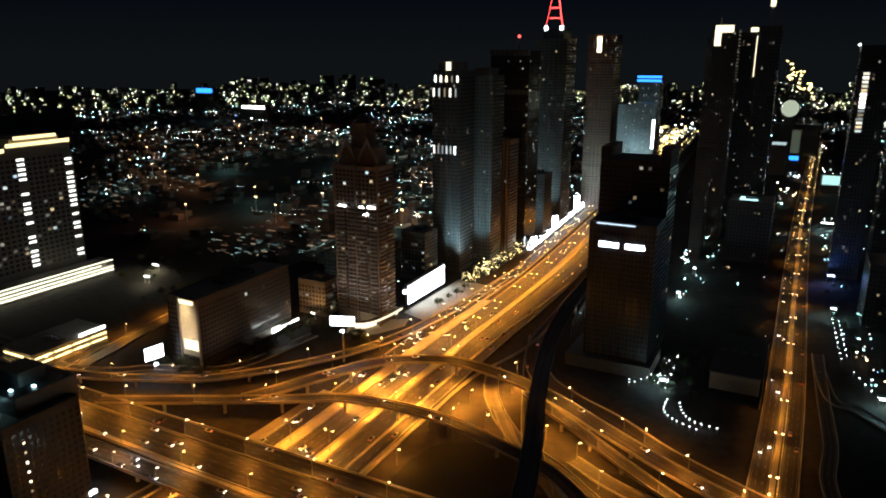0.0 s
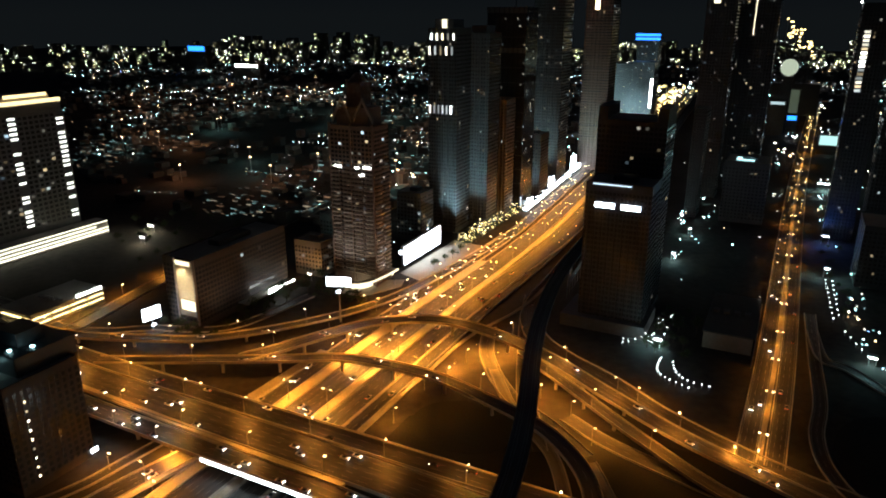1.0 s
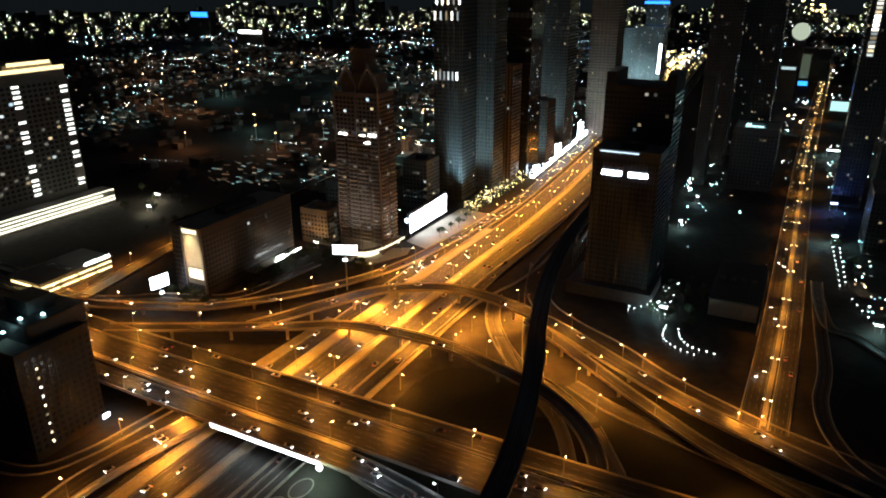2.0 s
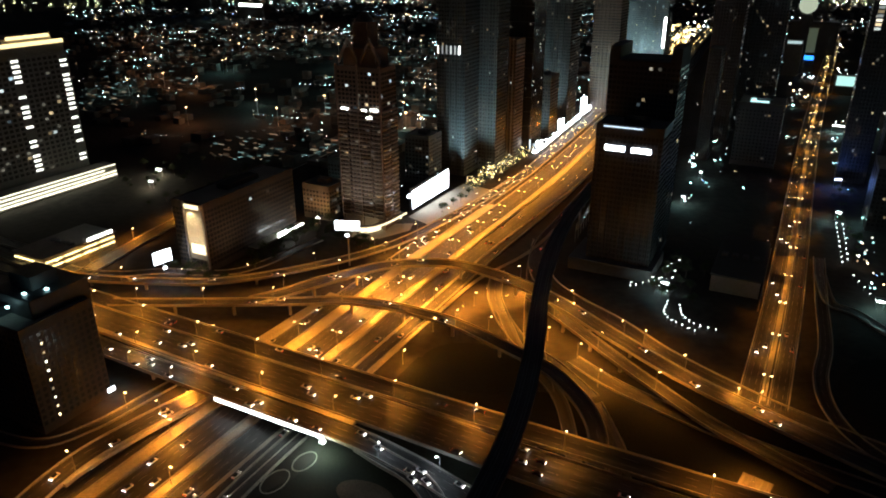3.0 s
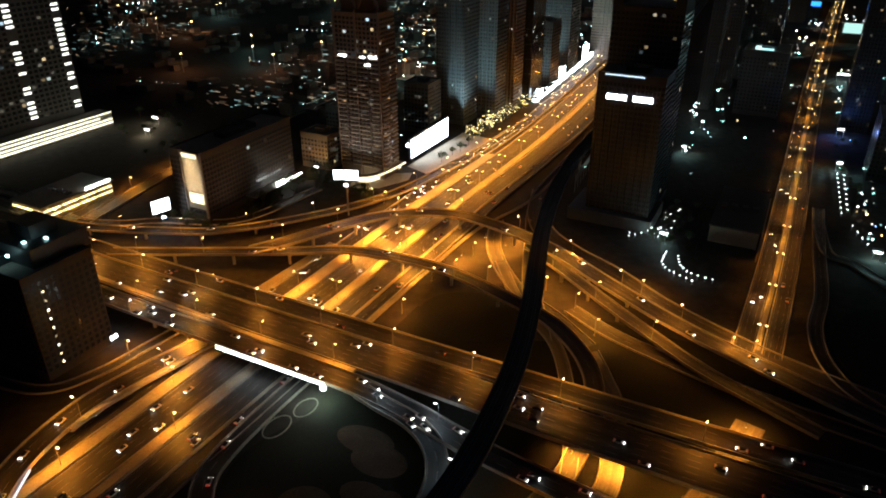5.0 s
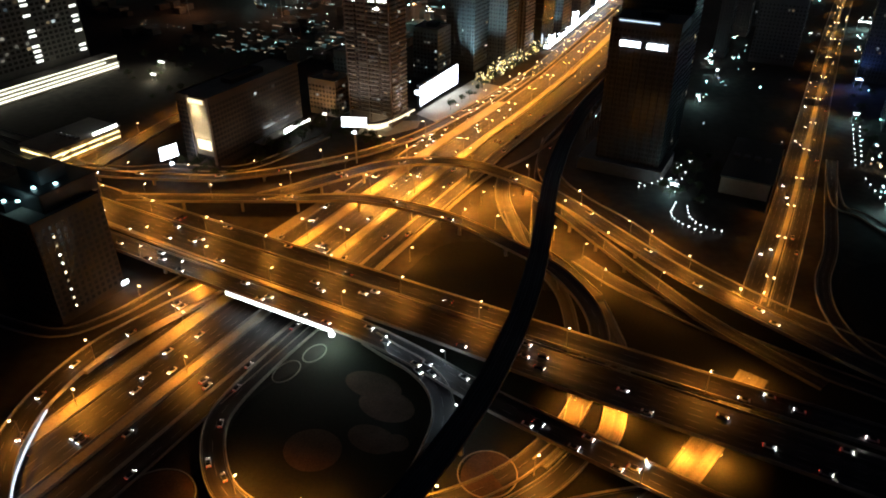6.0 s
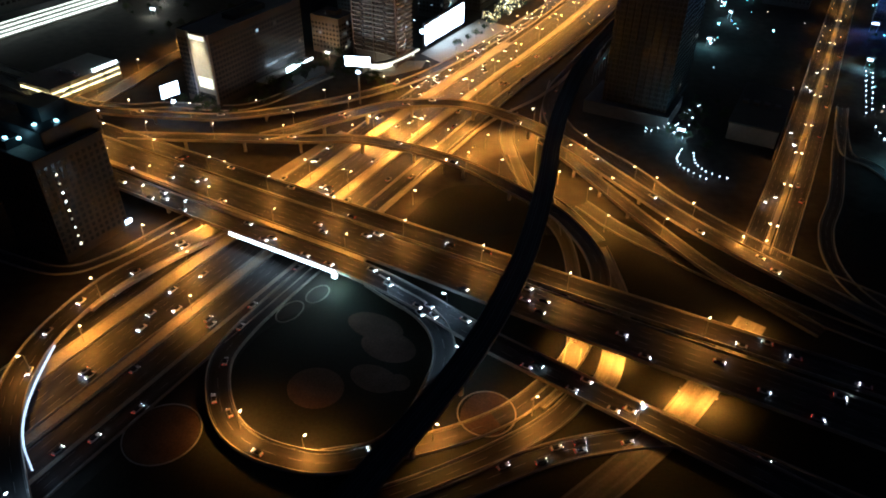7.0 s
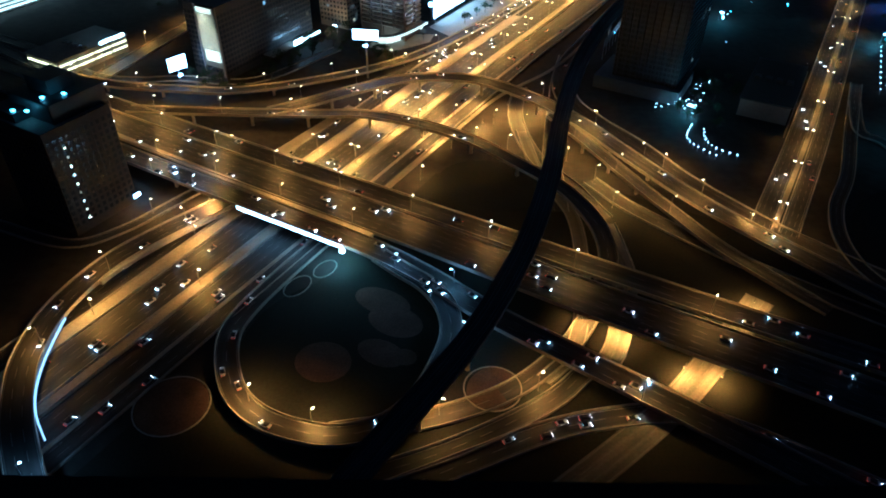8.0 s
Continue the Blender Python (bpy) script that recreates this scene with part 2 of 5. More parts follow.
def flyover(name, label, pts, width, lanes, piers=(), thick=1.5, wall=1.0, material=DECK, edge=CONCRETE):
    """A raised road: deck, two parapets, girder, piers and lane marks."""
    top = thing(name, label, "flyover")
    line = smooth_line(pts)
    w = width / 2
    part("deck", sweep(line, band(-w, w, -0.4, 0)), material, top)
    part("girder", sweep(line, [(-w * 0.9, -0.4), (w * 0.9, -0.4), (w * 0.55, -thick), (-w * 0.55, -thick)]), edge, top)
    for s in (-1, 1):
        o = s * (w + 0.05)
        part("parapet", sweep(line, [(o - 0.3, -0.7), (o + 0.3, -0.7), (o + 0.2, wall), (o - 0.2, wall)]), edge, top)
    marks = bmesh.new()
    for k in range(1, lanes):
        dashes(line, -w + width * k / lanes, 0.08, 1, 1, 0.02, marks)
    for s in (-1, 1):
        dashes(line, s * (w - 0.7), 0.11, 1, 0, 0.02, marks)
    tagged(part("lane_marking", marks, PAINT, top), kind="stuff")
    for i in piers:
        p = line[min(i, len(line) - 1)]
        bm = bmesh.new()
        rod(bm, p.x, p.y, -0.2, p.z - thick - 0.9, 1.0, n=12)
        pier = part("pier", bm, edge, top)
        bm = bmesh.new()
        prism(bm, [(p.x - 2.6, p.y - 1), (p.x + 2.6, p.y - 1), (p.x + 2.6, p.y + 1), (p.x - 2.6, p.y + 1)], p.z - thick - 0.9, p.z - thick + 0.05)
        part("pier_cap", bm, edge, pier)
    return line


tagged(part("ground", boxes((-4600, 4600, -400, 4900, -1.5, -0.04)), SAND, None), "dark sandy ground reaching to the horizon", "ground", kind="structure").matrix_basis = GRID

# The highway: two carriageways with paved medians, service roads beside them.
hw_w = road("highway_west", "asphalt carriageway of the highway", [(-230, -60, 0), (-230, 300, 0), (-229, 450, 0), (-227, 700, 0), (-258, 1300, 0), (-316, 2300, 0)], 19, 5)
hw_e = road("highway_east", "asphalt carriageway of the highway", [(-201.5, -60, 0), (-201.5, 250, 0), (-201, 450, 0), (-199, 700, 0), (-230, 1300, 0), (-288, 2300, 0)], 24, 6)
service_w = road("service_road_west", "service road with a row of slow traffic", [(-253, 60, 0), (-253.5, 300, 0), (-252.5, 470, 0), (-247, 620, 0), (-251, 760, 0), (-281, 1300, 0), (-339, 2300, 0)], 11.5, 3)
service_e = road("service_road_east", "service road beside the highway", [(-96, 300, 0), (-118, 345, 0), (-142, 410, 0), (-164, 480, 0), (-169, 560, 0), (-178, 800, 0), (-204, 1300, 0), (-262, 2300, 0)], 11, 3)
for nm, pts, wid in (("median_west", [(-243.5, -60, 0), (-243.5, 300, 0), (-243.5, 430, 0), (-241, 500, 0), (-239.5, 560, 0)], 6.2),
                     ("median_middle", [(-217.5, -60, 0), (-217.2, 300, 0), (-216.5, 450, 0), (-213.5, 690, 0), (-224, 900, 0), (-257, 1500, 0)], 4.4),
                     ("median_east", [(-200.5, -60, 0), (-199, 200, 0), (-198, 440, 0), (-190, 590, 0), (-187, 690, 0), (-197, 900, 0), (-230, 1500, 0)], 1.6),
                     ("median_slip", [(-187.5, 262, 0), (-186.5, 340, 0), (-184, 410, 0), (-170, 470, 0), (-167.5, 545, 0), (-171, 700, 0)], 2.4),
                     ("median_avenue", [(7.6, 344, 0), (10.6, 490, 0), (11.2, 720, 0), (13, 1000, 0), (19, 1300, 0)], 2.4),
                     ("median_ramp", [(-265, 272, 0), (-264, 300, 0), (-262, 345, 0)], 7.0)):
    md = thing(nm, "sandy paved median strip with concrete kerbs", "median", kind="structure")
    ln = smooth_line(pts, 10)
    part("paving", sweep(ln, band(-wid / 2, wid / 2, -0.2, 0.3)), PAVING, md)
    for s in (-1, 1):
        part("kerb", sweep(ln, band(s * wid / 2 - 0.2, s * wid / 2 + 0.2, -0.2, 0.4)), CONCRETE, md)

# The wide bridge over the highway, in two decks, with its side ramp.
bridge_n = flyover("bridge_north_deck", "wide concrete road bridge over the highway", [(-620, 268, 2), (-470, 262, 6), (-350, 255.5, 9), (-60, 254, 9), (60, 255, 8.5), (150, 258, 7), (280, 262, 5)], 13, 3, (58, 66, 74, 82, 90, 98, 106, 114))
bridge_s = flyover("bridge_south_deck", "wide concrete road bridge over the highway", [(-620, 250, 2), (-470, 246, 6), (-350, 238, 9), (-160, 235.5, 9), (-60, 232.5, 9), (60, 232, 8.5), (150, 230, 7), (280, 228, 5)], 22, 6, (58, 66, 74, 82, 90, 98, 106, 114))
side_ramp = flyover("bridge_side_ramp", "ramp along the side of the bridge", [(-440, 224, 6), (-350, 217, 9), (-260, 215, 9), (-170, 215, 8.6), (-128, 211, 8), (-88, 203, 7.4), (-30, 196, 7), (30, 189, 6.5), (110, 178, 5.5), (220, 160, 4)], 12, 3, (20, 30, 40, 70, 80, 92))
loop_ramp = flyover("loop_ramp", "loop ramp curving round a planted circle", [(-152, 212, 8.3), (-137, 208.5, 8.1), (-122, 205.5, 7.8), (-108, 198, 7.4), (-98, 185, 7), (-93.8, 169, 6.3), (-92.5, 151, 5.2), (-97, 134, 4.2), (-110, 121, 3.4), (-125, 115.6, 2.8), (-141.5, 114, 2.2), (-157, 118, 1.8), (-172.5, 129.5, 1.4), (-183, 143, 1), (-187, 158, 0.7), (-188.5, 176, 0.5), (-189, 202, 0.4), (-188, 240, 0.35)], 9.5, 2, (8, 12, 16), thick=1.1)
fly_a = flyover("curved_flyover_low", "curved concrete flyover lit orange", [(-372, 256, 9), (-330, 277, 9), (-270, 308, 9.3), (-240, 325, 9.5), (-205, 332, 9.5), (-165, 331, 9.3), (-126, 320.5, 8.4), (-100, 312.5, 7.2), (-83, 302, 6.1), (-68.5, 288, 5), (-58.5, 271, 3.8), (-54, 250, 2.2), (-53, 225, 0.9), (-55, 205, 0.4), (-65, 175, 0.2), (-85, 148, 0.2), (-115, 122, 0.2)], 9, 2, (8, 15, 22, 29, 36, 43, 50), wall=0.9, material=BRIGHT_ASPHALT)
fly_b = flyover("curved_flyover_high", "curved concrete flyover arching over the highway", [(-292, 298, 9.3), (-280, 318, 9.5), (-266, 345, 10), (-244, 381, 10.3), (-212, 402, 10.5), (-184, 405, 10.5), (-146, 397, 10), (-114, 384, 9), (-77, 363, 7.6), (-29, 337, 6.5), (25, 316, 5.5), (75, 300, 4.6), (160, 280, 3), (300, 262, 1)], 11.5, 3, (8, 14, 20, 28, 36, 42, 48, 54), wall=0.9, material=BRIGHT_ASPHALT)
fly_spur = flyover("flyover_spur", "narrow ramp splitting off the arching flyover", [(-135, 384, 9.8), (-107, 366, 8.6), (-86, 352, 7.6), (-65, 338, 6.4), (-45, 326, 5), (-10, 307, 2.4), (40, 288, 0.4)], 8, 2, (6, 11, 16), wall=0.9, material=BRIGHT_ASPHALT)
ramp_c = flyover("merging_ramp", "long ramp sweeping from the bridge to the highway", [(-600, 290, 3), (-451, 274, 6), (-363, 300, 6.5), (-329, 322, 6.3), (-298, 362, 5.5), (-276, 406, 4), (-264, 452, 2.4), (-257, 516, 0.9), (-252, 580, 0.2), (-250, 640, 0.1)], 9, 2, (34, 42, 50, 58), wall=0.9)
left_ramp = flyover("turning_ramp", "ramp bending away beside the highway", [(-248, 260, 0.3), (-254, 220, 1), (-260, 180, 3), (-262, 148, 4.5), (-255.5, 115, 5), (-244, 93, 5), (-229, 77, 5), (-205.5, 60.5, 5), (-165, 43, 5), (-110, 38, 5)], 12, 3, (12, 16, 20, 26, 32), thick=1.2)
metro = [(-91, 40, 15), (-90, 90, 16), (-88.8, 118, 16), (-86.8, 145, 16), (-85.5, 174, 16), (-87, 210, 16), (-93.3, 256, 16), (-105.5, 308, 16), (-125, 373, 16), (-137.5, 422, 16), (-149, 482, 16), (-155.5, 542, 16), (-157.5, 585, 16), (-163, 700, 16), (-186, 1100, 16), (-248, 2200, 16)]

ledge = thing("ramp_ledge", "pale concrete ledge along the turning ramp", "ledge", kind="structure")
part("ledge", sweep(smooth_line([(-254, 220, 0.9), (-260, 180, 2.9), (-262, 148, 4.4), (-260.5, 134, 4.8)]), band(-8.4, -6.1, -1.2, 0.5)), CONCRETE, ledge)

bm_ = thing("bridge_median", "pale raised median strip on the bridge", "median", kind="structure")
part("paving", sweep(smooth_line([(-360, 229, 9), (-280, 226, 9), (-200, 223.5, 9), (-163, 222.4, 8.7)]), band(-2.0, 2.0, -0.6, 0.45)), PAVING, bm_)

# Roads on the ground round the interchange.
road("ramp_south", "ramp on the ground curving below the bridge", [(-42, 204, 0), (-48, 181, 0), (-60, 158, 0), (-76, 134, 0), (-100, 105, 0)], 8, 2)
road("ramp_queue", "ramp with a queue of cars", [(160, 196, 0), (70, 198, 0), (20, 200, 0), (-5, 196, 0), (-28, 180, 0), (-46, 162, 0), (-62, 140, 0), (-84, 110, 0)], 9, 2)
road("ramp_east", "slip road from the highway to the avenue", [(-168, 500, 0), (-155, 455, 0), (-139, 427, 0), (-114, 408, 0), (-81, 390, 0), (-48, 367, 0), (-13, 349, 0), (22, 335, 0), (90, 318, 0), (200, 300, 0)], 15, 4, BRIGHT_ASPHALT)
road("ramp_middle", "slip road between the flyover and the bridge", [(-92, 338, 0), (-60, 322, 0), (0, 305, 0), (60, 295, 0), (140, 287, 0), (240, 280, 0)], 9, 2, BRIGHT_ASPHALT)
road("ramp_inner", "inner slip road", [(-178, 430, 0), (-160, 385, 0), (-128, 345, 0), (-98, 326, 0), (-72, 306, 0)], 9, 2, BRIGHT_ASPHALT)
road("underpass_avenue", "pale concrete road passing under the bridge", [(11, 281, 0), (6, 255, 0), (-2, 220, 0), (-8, 197, 0), (-17, 172, 0), (-30, 140, 0)], 13, 3, CONCRETE_ROAD, kerbs=False)
road("underpass_ramp", "pale concrete ramp passing under the bridge", [(-70, 302, 0), (-58, 284, 0), (-46, 262, 0), (-37, 222, 0), (-37, 206, 0)], 9, 2, CONCRETE_ROAD)
road("ramp_under", "slip road passing under the bridge", [(-150, 372, 0), (-120, 330, 0), (-88, 300, 0), (-68, 262, 0), (-55, 225, 0), (-52, 204, 0), (-56, 186, 0)], 6, 1, CONCRETE_ROAD)
ave_w = road("avenue_west", "straight avenue lit by orange lamps", [(1, 340, 0), (4, 480, 0), (5, 720, 0), (7, 1000, 0), (13, 1300, 0), (20, 1600, 0), (37, 2200, 0)], 10, 3)
ave_e = road("avenue_east", "straight avenue lit by orange lamps", [(15, 340, 0), (17.5, 480, 0), (17.5, 720, 0), (19, 1000, 0), (25, 1300, 0), (32, 1600, 0), (49, 2200, 0)], 9, 3)
road("avenue_loop", "slip road curving off the avenue", [(30, 560, 0), (33, 480, 0), (36, 420, 0), (34, 380, 0), (40, 348, 0), (56, 324, 0), (90, 305, 0), (150, 290, 0)], 7, 2)
road("avenue_branch", "side road leaving the avenue", [(31, 530, 0), (38, 482, 0), (52, 474, 0), (75, 448, 0), (120, 410, 0)], 7, 2)
road("tower_drive", "narrow drive curving round the tower", [(-276, 225, 0), (-279, 200, 0), (-283, 172, 0), (-297, 150, 0), (-345, 142, 0)], 6, 1)
road("west_street", "street running off beside the hotel", [(-440, 262, 0), (-448, 310, 0), (-457, 352, 0), (-466, 400, 0), (-478, 520, 0), (-488, 700, 0)], 13, 3, BRIGHT_ASPHALT)
road("frontage_street", "street behind the low gold building", [(-640, 300, 0), (-520, 300, 0), (-455, 290, 0), (-420, 300, 0), (-395, 318, 0), (-345, 345, 0), (-330, 420, 0)], 8, 2)


# ---------------------------------------------------------------- planted ground
def oval(v, u, a, b, n=40):
    return [(v + a * math.cos(2 * math.pi * i / n), u + b * math.sin(2 * math.pi * i / n)) for i in range(n)]


def patch(name, label, outline, z0, z1, material, category="lawn"):
    bm = bmesh.new()
    prism(bm, outline, z0, z1)
    ob = tagged(part(name, bm, material, None), label, category, kind="structure")
    ob.matrix_basis = GRID
    return ob


patch("forecourt_paving", "pale paved forecourt before the long screen", [(-292, 498), (-259.5, 486), (-257, 600), (-290, 604)], -0.4, 0.04, PAVING, "paving")
patch("shop_paving", "pale paving round the shop canopy", [(-325, 436), (-291, 436), (-275, 470), (-280, 486), (-325, 460)], -0.4, 0.05, PAVING, "paving")
patch("lawn_verge", "dark planted ground between the ramps", [(-172, 40), (200, 40), (200, 335), (-130, 335), (-172, 300)], -0.5, 0.0, LAWN)
patch("lawn_loop", "dark lawn inside the loop ramp", oval(-140, 161, 40, 43), -0.5, 0.10, LAWN)
patch("lawn_east", "dark lawn between the slip roads", oval(-140, 305, 30, 25), -0.5, 0.10, LAWN)
patch("lawn_south", "dark lawn below the bridge", [(-182, 55), (-100, 55), (-100, 104), (-182, 112)], -0.5, 0.08, LAWN)
patch("lawn_avenue", "dark lawn inside the slip road", oval(75, 375, 33, 45), -0.5, 0.10, LAWN)
for v, u, a, b in ((-175.5, 102.5, 14, 14), (-126, 185, 13, 9), (-121, 166, 11, 7), (-111, 169, 5, 4.5), (-139, 150, 12, 11), (-138, 193, 14, 8), (-72, 172, 10, 12), (-60, 115, 12, 10)):
    patch("flower_bed", "round planted bed edged with pale stone", oval(v, u, a, b, 28), 0.0, 0.16 + 0.003 * a, BEDS, "flower bed")["group"] = "round flower beds"
bm = bmesh.new()
for v, u, a, b in ((-178, 182, 5, 8), (-174.5, 198.5, 4.5, 7), (-175.5, 102.5, 14.6, 14.6), (-72, 172, 11.5, 11.5)):
    ln = [Vector((v + a * math.cos(i * math.pi / 18), u + b * math.sin(i * math.pi / 18), 0.1)) for i in range(37)]
    sweep(ln, band(-0.28, 0.28, 0, 0.28), bm)
tagged(part("path_edging", bm, CONCRETE, None), "curved pale stone edging in the lawns", "edging", kind="structure").matrix_basis = GRID


# ---------------------------------------------------------------- metro viaduct
def metro_viaduct():
    top = thing("metro_viaduct", "dark unlit concrete metro viaduct winding over the roads", "viaduct")
    line = smooth_line(metro)
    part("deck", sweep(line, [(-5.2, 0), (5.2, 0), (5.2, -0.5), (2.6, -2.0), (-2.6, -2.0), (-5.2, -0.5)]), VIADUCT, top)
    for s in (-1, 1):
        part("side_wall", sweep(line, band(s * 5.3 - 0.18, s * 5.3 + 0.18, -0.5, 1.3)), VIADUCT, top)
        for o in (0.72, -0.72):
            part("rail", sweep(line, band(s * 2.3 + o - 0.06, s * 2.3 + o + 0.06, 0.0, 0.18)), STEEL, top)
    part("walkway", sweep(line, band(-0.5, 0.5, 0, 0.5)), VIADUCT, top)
    bm = bmesh.new()
    rod(bm, 0, 0, 0, 11.5, 1.1, n=14)
    prism(bm, [(-3.4, -1), (3.4, -1), (3.4, 1), (-3.4, 1)], 11.5, 14.05)
    me = mesh_of("pier", bm, CONCRETE)
    for v, u in ((-89.5, 104), (-87, 140), (-85.5, 176), (-89, 226), (-110.5, 325), (-124.6, 372), (-137.5, 422), (-150.5, 492), (-156.3, 560), (-159.3, 630), (-163, 700), (-168.7, 800)):
        child("pier", me, top, v, u, 0)


metro_viaduct()


# ---------------------------------------------------------------- street lamps
def lamp_kind(name, label, height, reach, double, power, color, head, group, spill=0.0):
    top = thing(name, label, "street lamp", group=group)
    bm = bmesh.new()
    rod(bm, 0, 0, 0, 0.5, 0.3, 0.28)
    rod(bm, 0, 0, 0.5, height, 0.16, 0.09)
    part("pole", bm, STEEL, top)
    for s in ((-1, 1) if double else (1,)):
        part("arm", boxes((min(0, s * reach), max(0, s * reach), -0.07, 0.07, height - 0.2, height - 0.04)), STEEL, top)
        hd = part("head", soft_box(s * reach - 0.55, s * reach + 0.55, -0.25, 0.25, height - 0.3, height + 0.05, 0.06), head, top, "glowing lamp head")
    la = bpy.data.lights.new(name + "_bulb", "SPOT")
    la.energy, la.color, la.spot_size, la.spot_blend, la.shadow_soft_size = power, color, radians(158), 0.4, 0.4
    lo = new("bulb", la)
    lo.parent = top
    lo.matrix_basis = pose(reach * 0.6 if not double else 0.0, 0, height - 0.6)
    # Extra bulb above the head, added to imitate light scattered onto the fronts.
    if spill:
        side = bpy.data.lights.new(name + "_spill_fill", "POINT")
        side.energy, side.color, side.shadow_soft_size = power * spill, color, 0.5
        so = new("spill_fill", side)
        so.parent = top
        so.matrix_basis = pose(0, 0.4, height + 0.8)
    return top


def lamps(kind, places):
    first = True
    for v, u, z, rz in places:
        m = GRID @ pose(v, u, z, 0, 0, rz)
        if first:
            kind.matrix_basis = m
            first = False
        else:
            copy_thing(kind, m)


def along(line, every, across, start=0, up=0.0, end=None):
    out = []
    sd = sides(line)
    n = max(1, round(every / 5.0))
    for i in range(start, len(line) if end is None else min(end, len(line)), n):
        p = line[i] + sd[i] * across
        out.append((p.x, p.y, p.z + up, math.degrees(math.atan2(-sd[i].y * across, -sd[i].x * across)) if across else 0))
    return out


lamps(lamp_kind("highway_lamp", "tall double-armed sodium lamp on the median", 13, 2.6, True, LAMP_POWER * 3.0, SODIUM, SODIUM_HEAD, "highway lamps", 0.06),
      [(-243.2 + max(0, min(u, 560) - 430) * 0.03 - max(0, u - 690) * 0.055, u, 0.3, 0) for u in [283, 352] + list(range(430, 900, 44)) + list(range(960, 2050, 85))] + [(-217 + max(0, min(u, 690) - 450) * 0.0135 - max(0, u - 690) * 0.055, u, 0.3, 0) for u in [285, 366] + list(range(440, 900, 44))])
lamps(lamp_kind("bridge_lamp", "single-armed sodium lamp on the bridge parapet", 11, 2.2, False, LAMP_POWER * 0.78, SODIUM, SODIUM_HEAD, "bridge lamps", 0.03),
      [(v, 247.2, 8.5 if v < 60 else 7.6, 90) for v in list(range(-420, -40, 44)) + [-6]] + [(v, 223.2, 8.2, 90) for v in range(-400, -130, 45)] + [(-18, 188.5, 6.7, 90)] +
      [(p[0], p[1], p[2], p[3]) for p in along(fly_a, 40, 4.2, 4, end=52)] + [(p[0], p[1], p[2], p[3]) for p in along(fly_b, 40, -4.9, 4, end=72)] + [(p[0], p[1], p[2], p[3]) for p in along(fly_spur, 40, 3.6, 5, end=24)] +
      [(p[0], p[1], p[2], p[3]) for p in along(ramp_c, 45, 4.2, 30)] + [(p[0], p[1], p[2], p[3]) for p in along(left_ramp, 45, -5.2, 14, end=34)])
lamps(lamp_kind("ramp_lamp", "sodium lamp beside the slip roads", 10, 1.6, False, LAMP_POWER * 1.0, SODIUM, SODIUM_HEAD, "ramp lamps", 0.04),
      [(-170, 372, 0, 20), (-148, 346, 0, 40), (-112, 352, 0, -60), (-60, 374, 0, -60), (-5, 336, 0, -60), (-217.3, 160, 0.3, 0), (-243.5, 122, 0.3, 0), (-243.5, 184, 0.3, 0), (-122, 121, 0, 90), (-56, 180, 0, 60), (-281, 190, 0, 0),
       (-72, 318, 0, 60), (-84, 150, 0, 20), (-196, 366, 0, 0), (-178, 330, 0, 0), (-176, 290, 0, 0),
       (-126, 362, 0, 20), (-90, 340, 0, 40), (-108, 388, 0, -60), (-150, 118, 0.3, 90), (-292, 262, 0, 0), (-456, 305, 0, 0), (-465, 352, 0, 0), (-474, 402, 0, 0), (-482, 460, 0, 0), (-268, 420, 0, 0)])
lamps(lamp_kind("avenue_lamp", "sodium lamp on the avenue median", 11, 1.8, True, LAMP_POWER * 0.75, SODIUM, SODIUM_HEAD, "avenue lamps"),
      [(x, u, 0.1, 0) for x, u in ((7.8, 352), (8.6, 400), (9.6, 445), (10.6, 490), (11, 545), (11.2, 605), (11.2, 670), (11.2, 740), (11.6, 815), (12, 895), (12.6, 980), (14.5, 1070), (17, 1170), (19.5, 1280), (22, 1400), (25, 1520), (28, 1650), (32, 1790), (37, 1950), (42, 2120))])
# Cold lamps added in place of the white light that headlights throw on roads.
lamps(lamp_kind("cold_fill_lamp", "cold lamp added for the white headlight glow on the ramp", 8, 1.4, False, LAMP_POWER * 0.13, (0.8, 0.95, 1.0), COLD_STRIP, "white ramp lamps"),
      [(-91.5, 186, 7.0, 180), (-112, 212.5, 8.0, 200), (-300, 209.6, 9, 90), (-268, 209.2, 9, 90), (-140, 207, 8.4, 90), (-18, 200, 0, 270), (-190, 52, 6, 90)])
# Unseen lamps added to brighten the road under and between the flyovers.
under = bpy.data.lights.new("road_fill_bulb", "SPOT")
under.energy, under.color, under.shadow_soft_size, under.spot_size, under.spot_blend = LAMP_POWER * 1.8, SODIUM, 0.5, radians(156), 0.25
under_low = under.copy()
under_low.energy = LAMP_POWER * 1.2
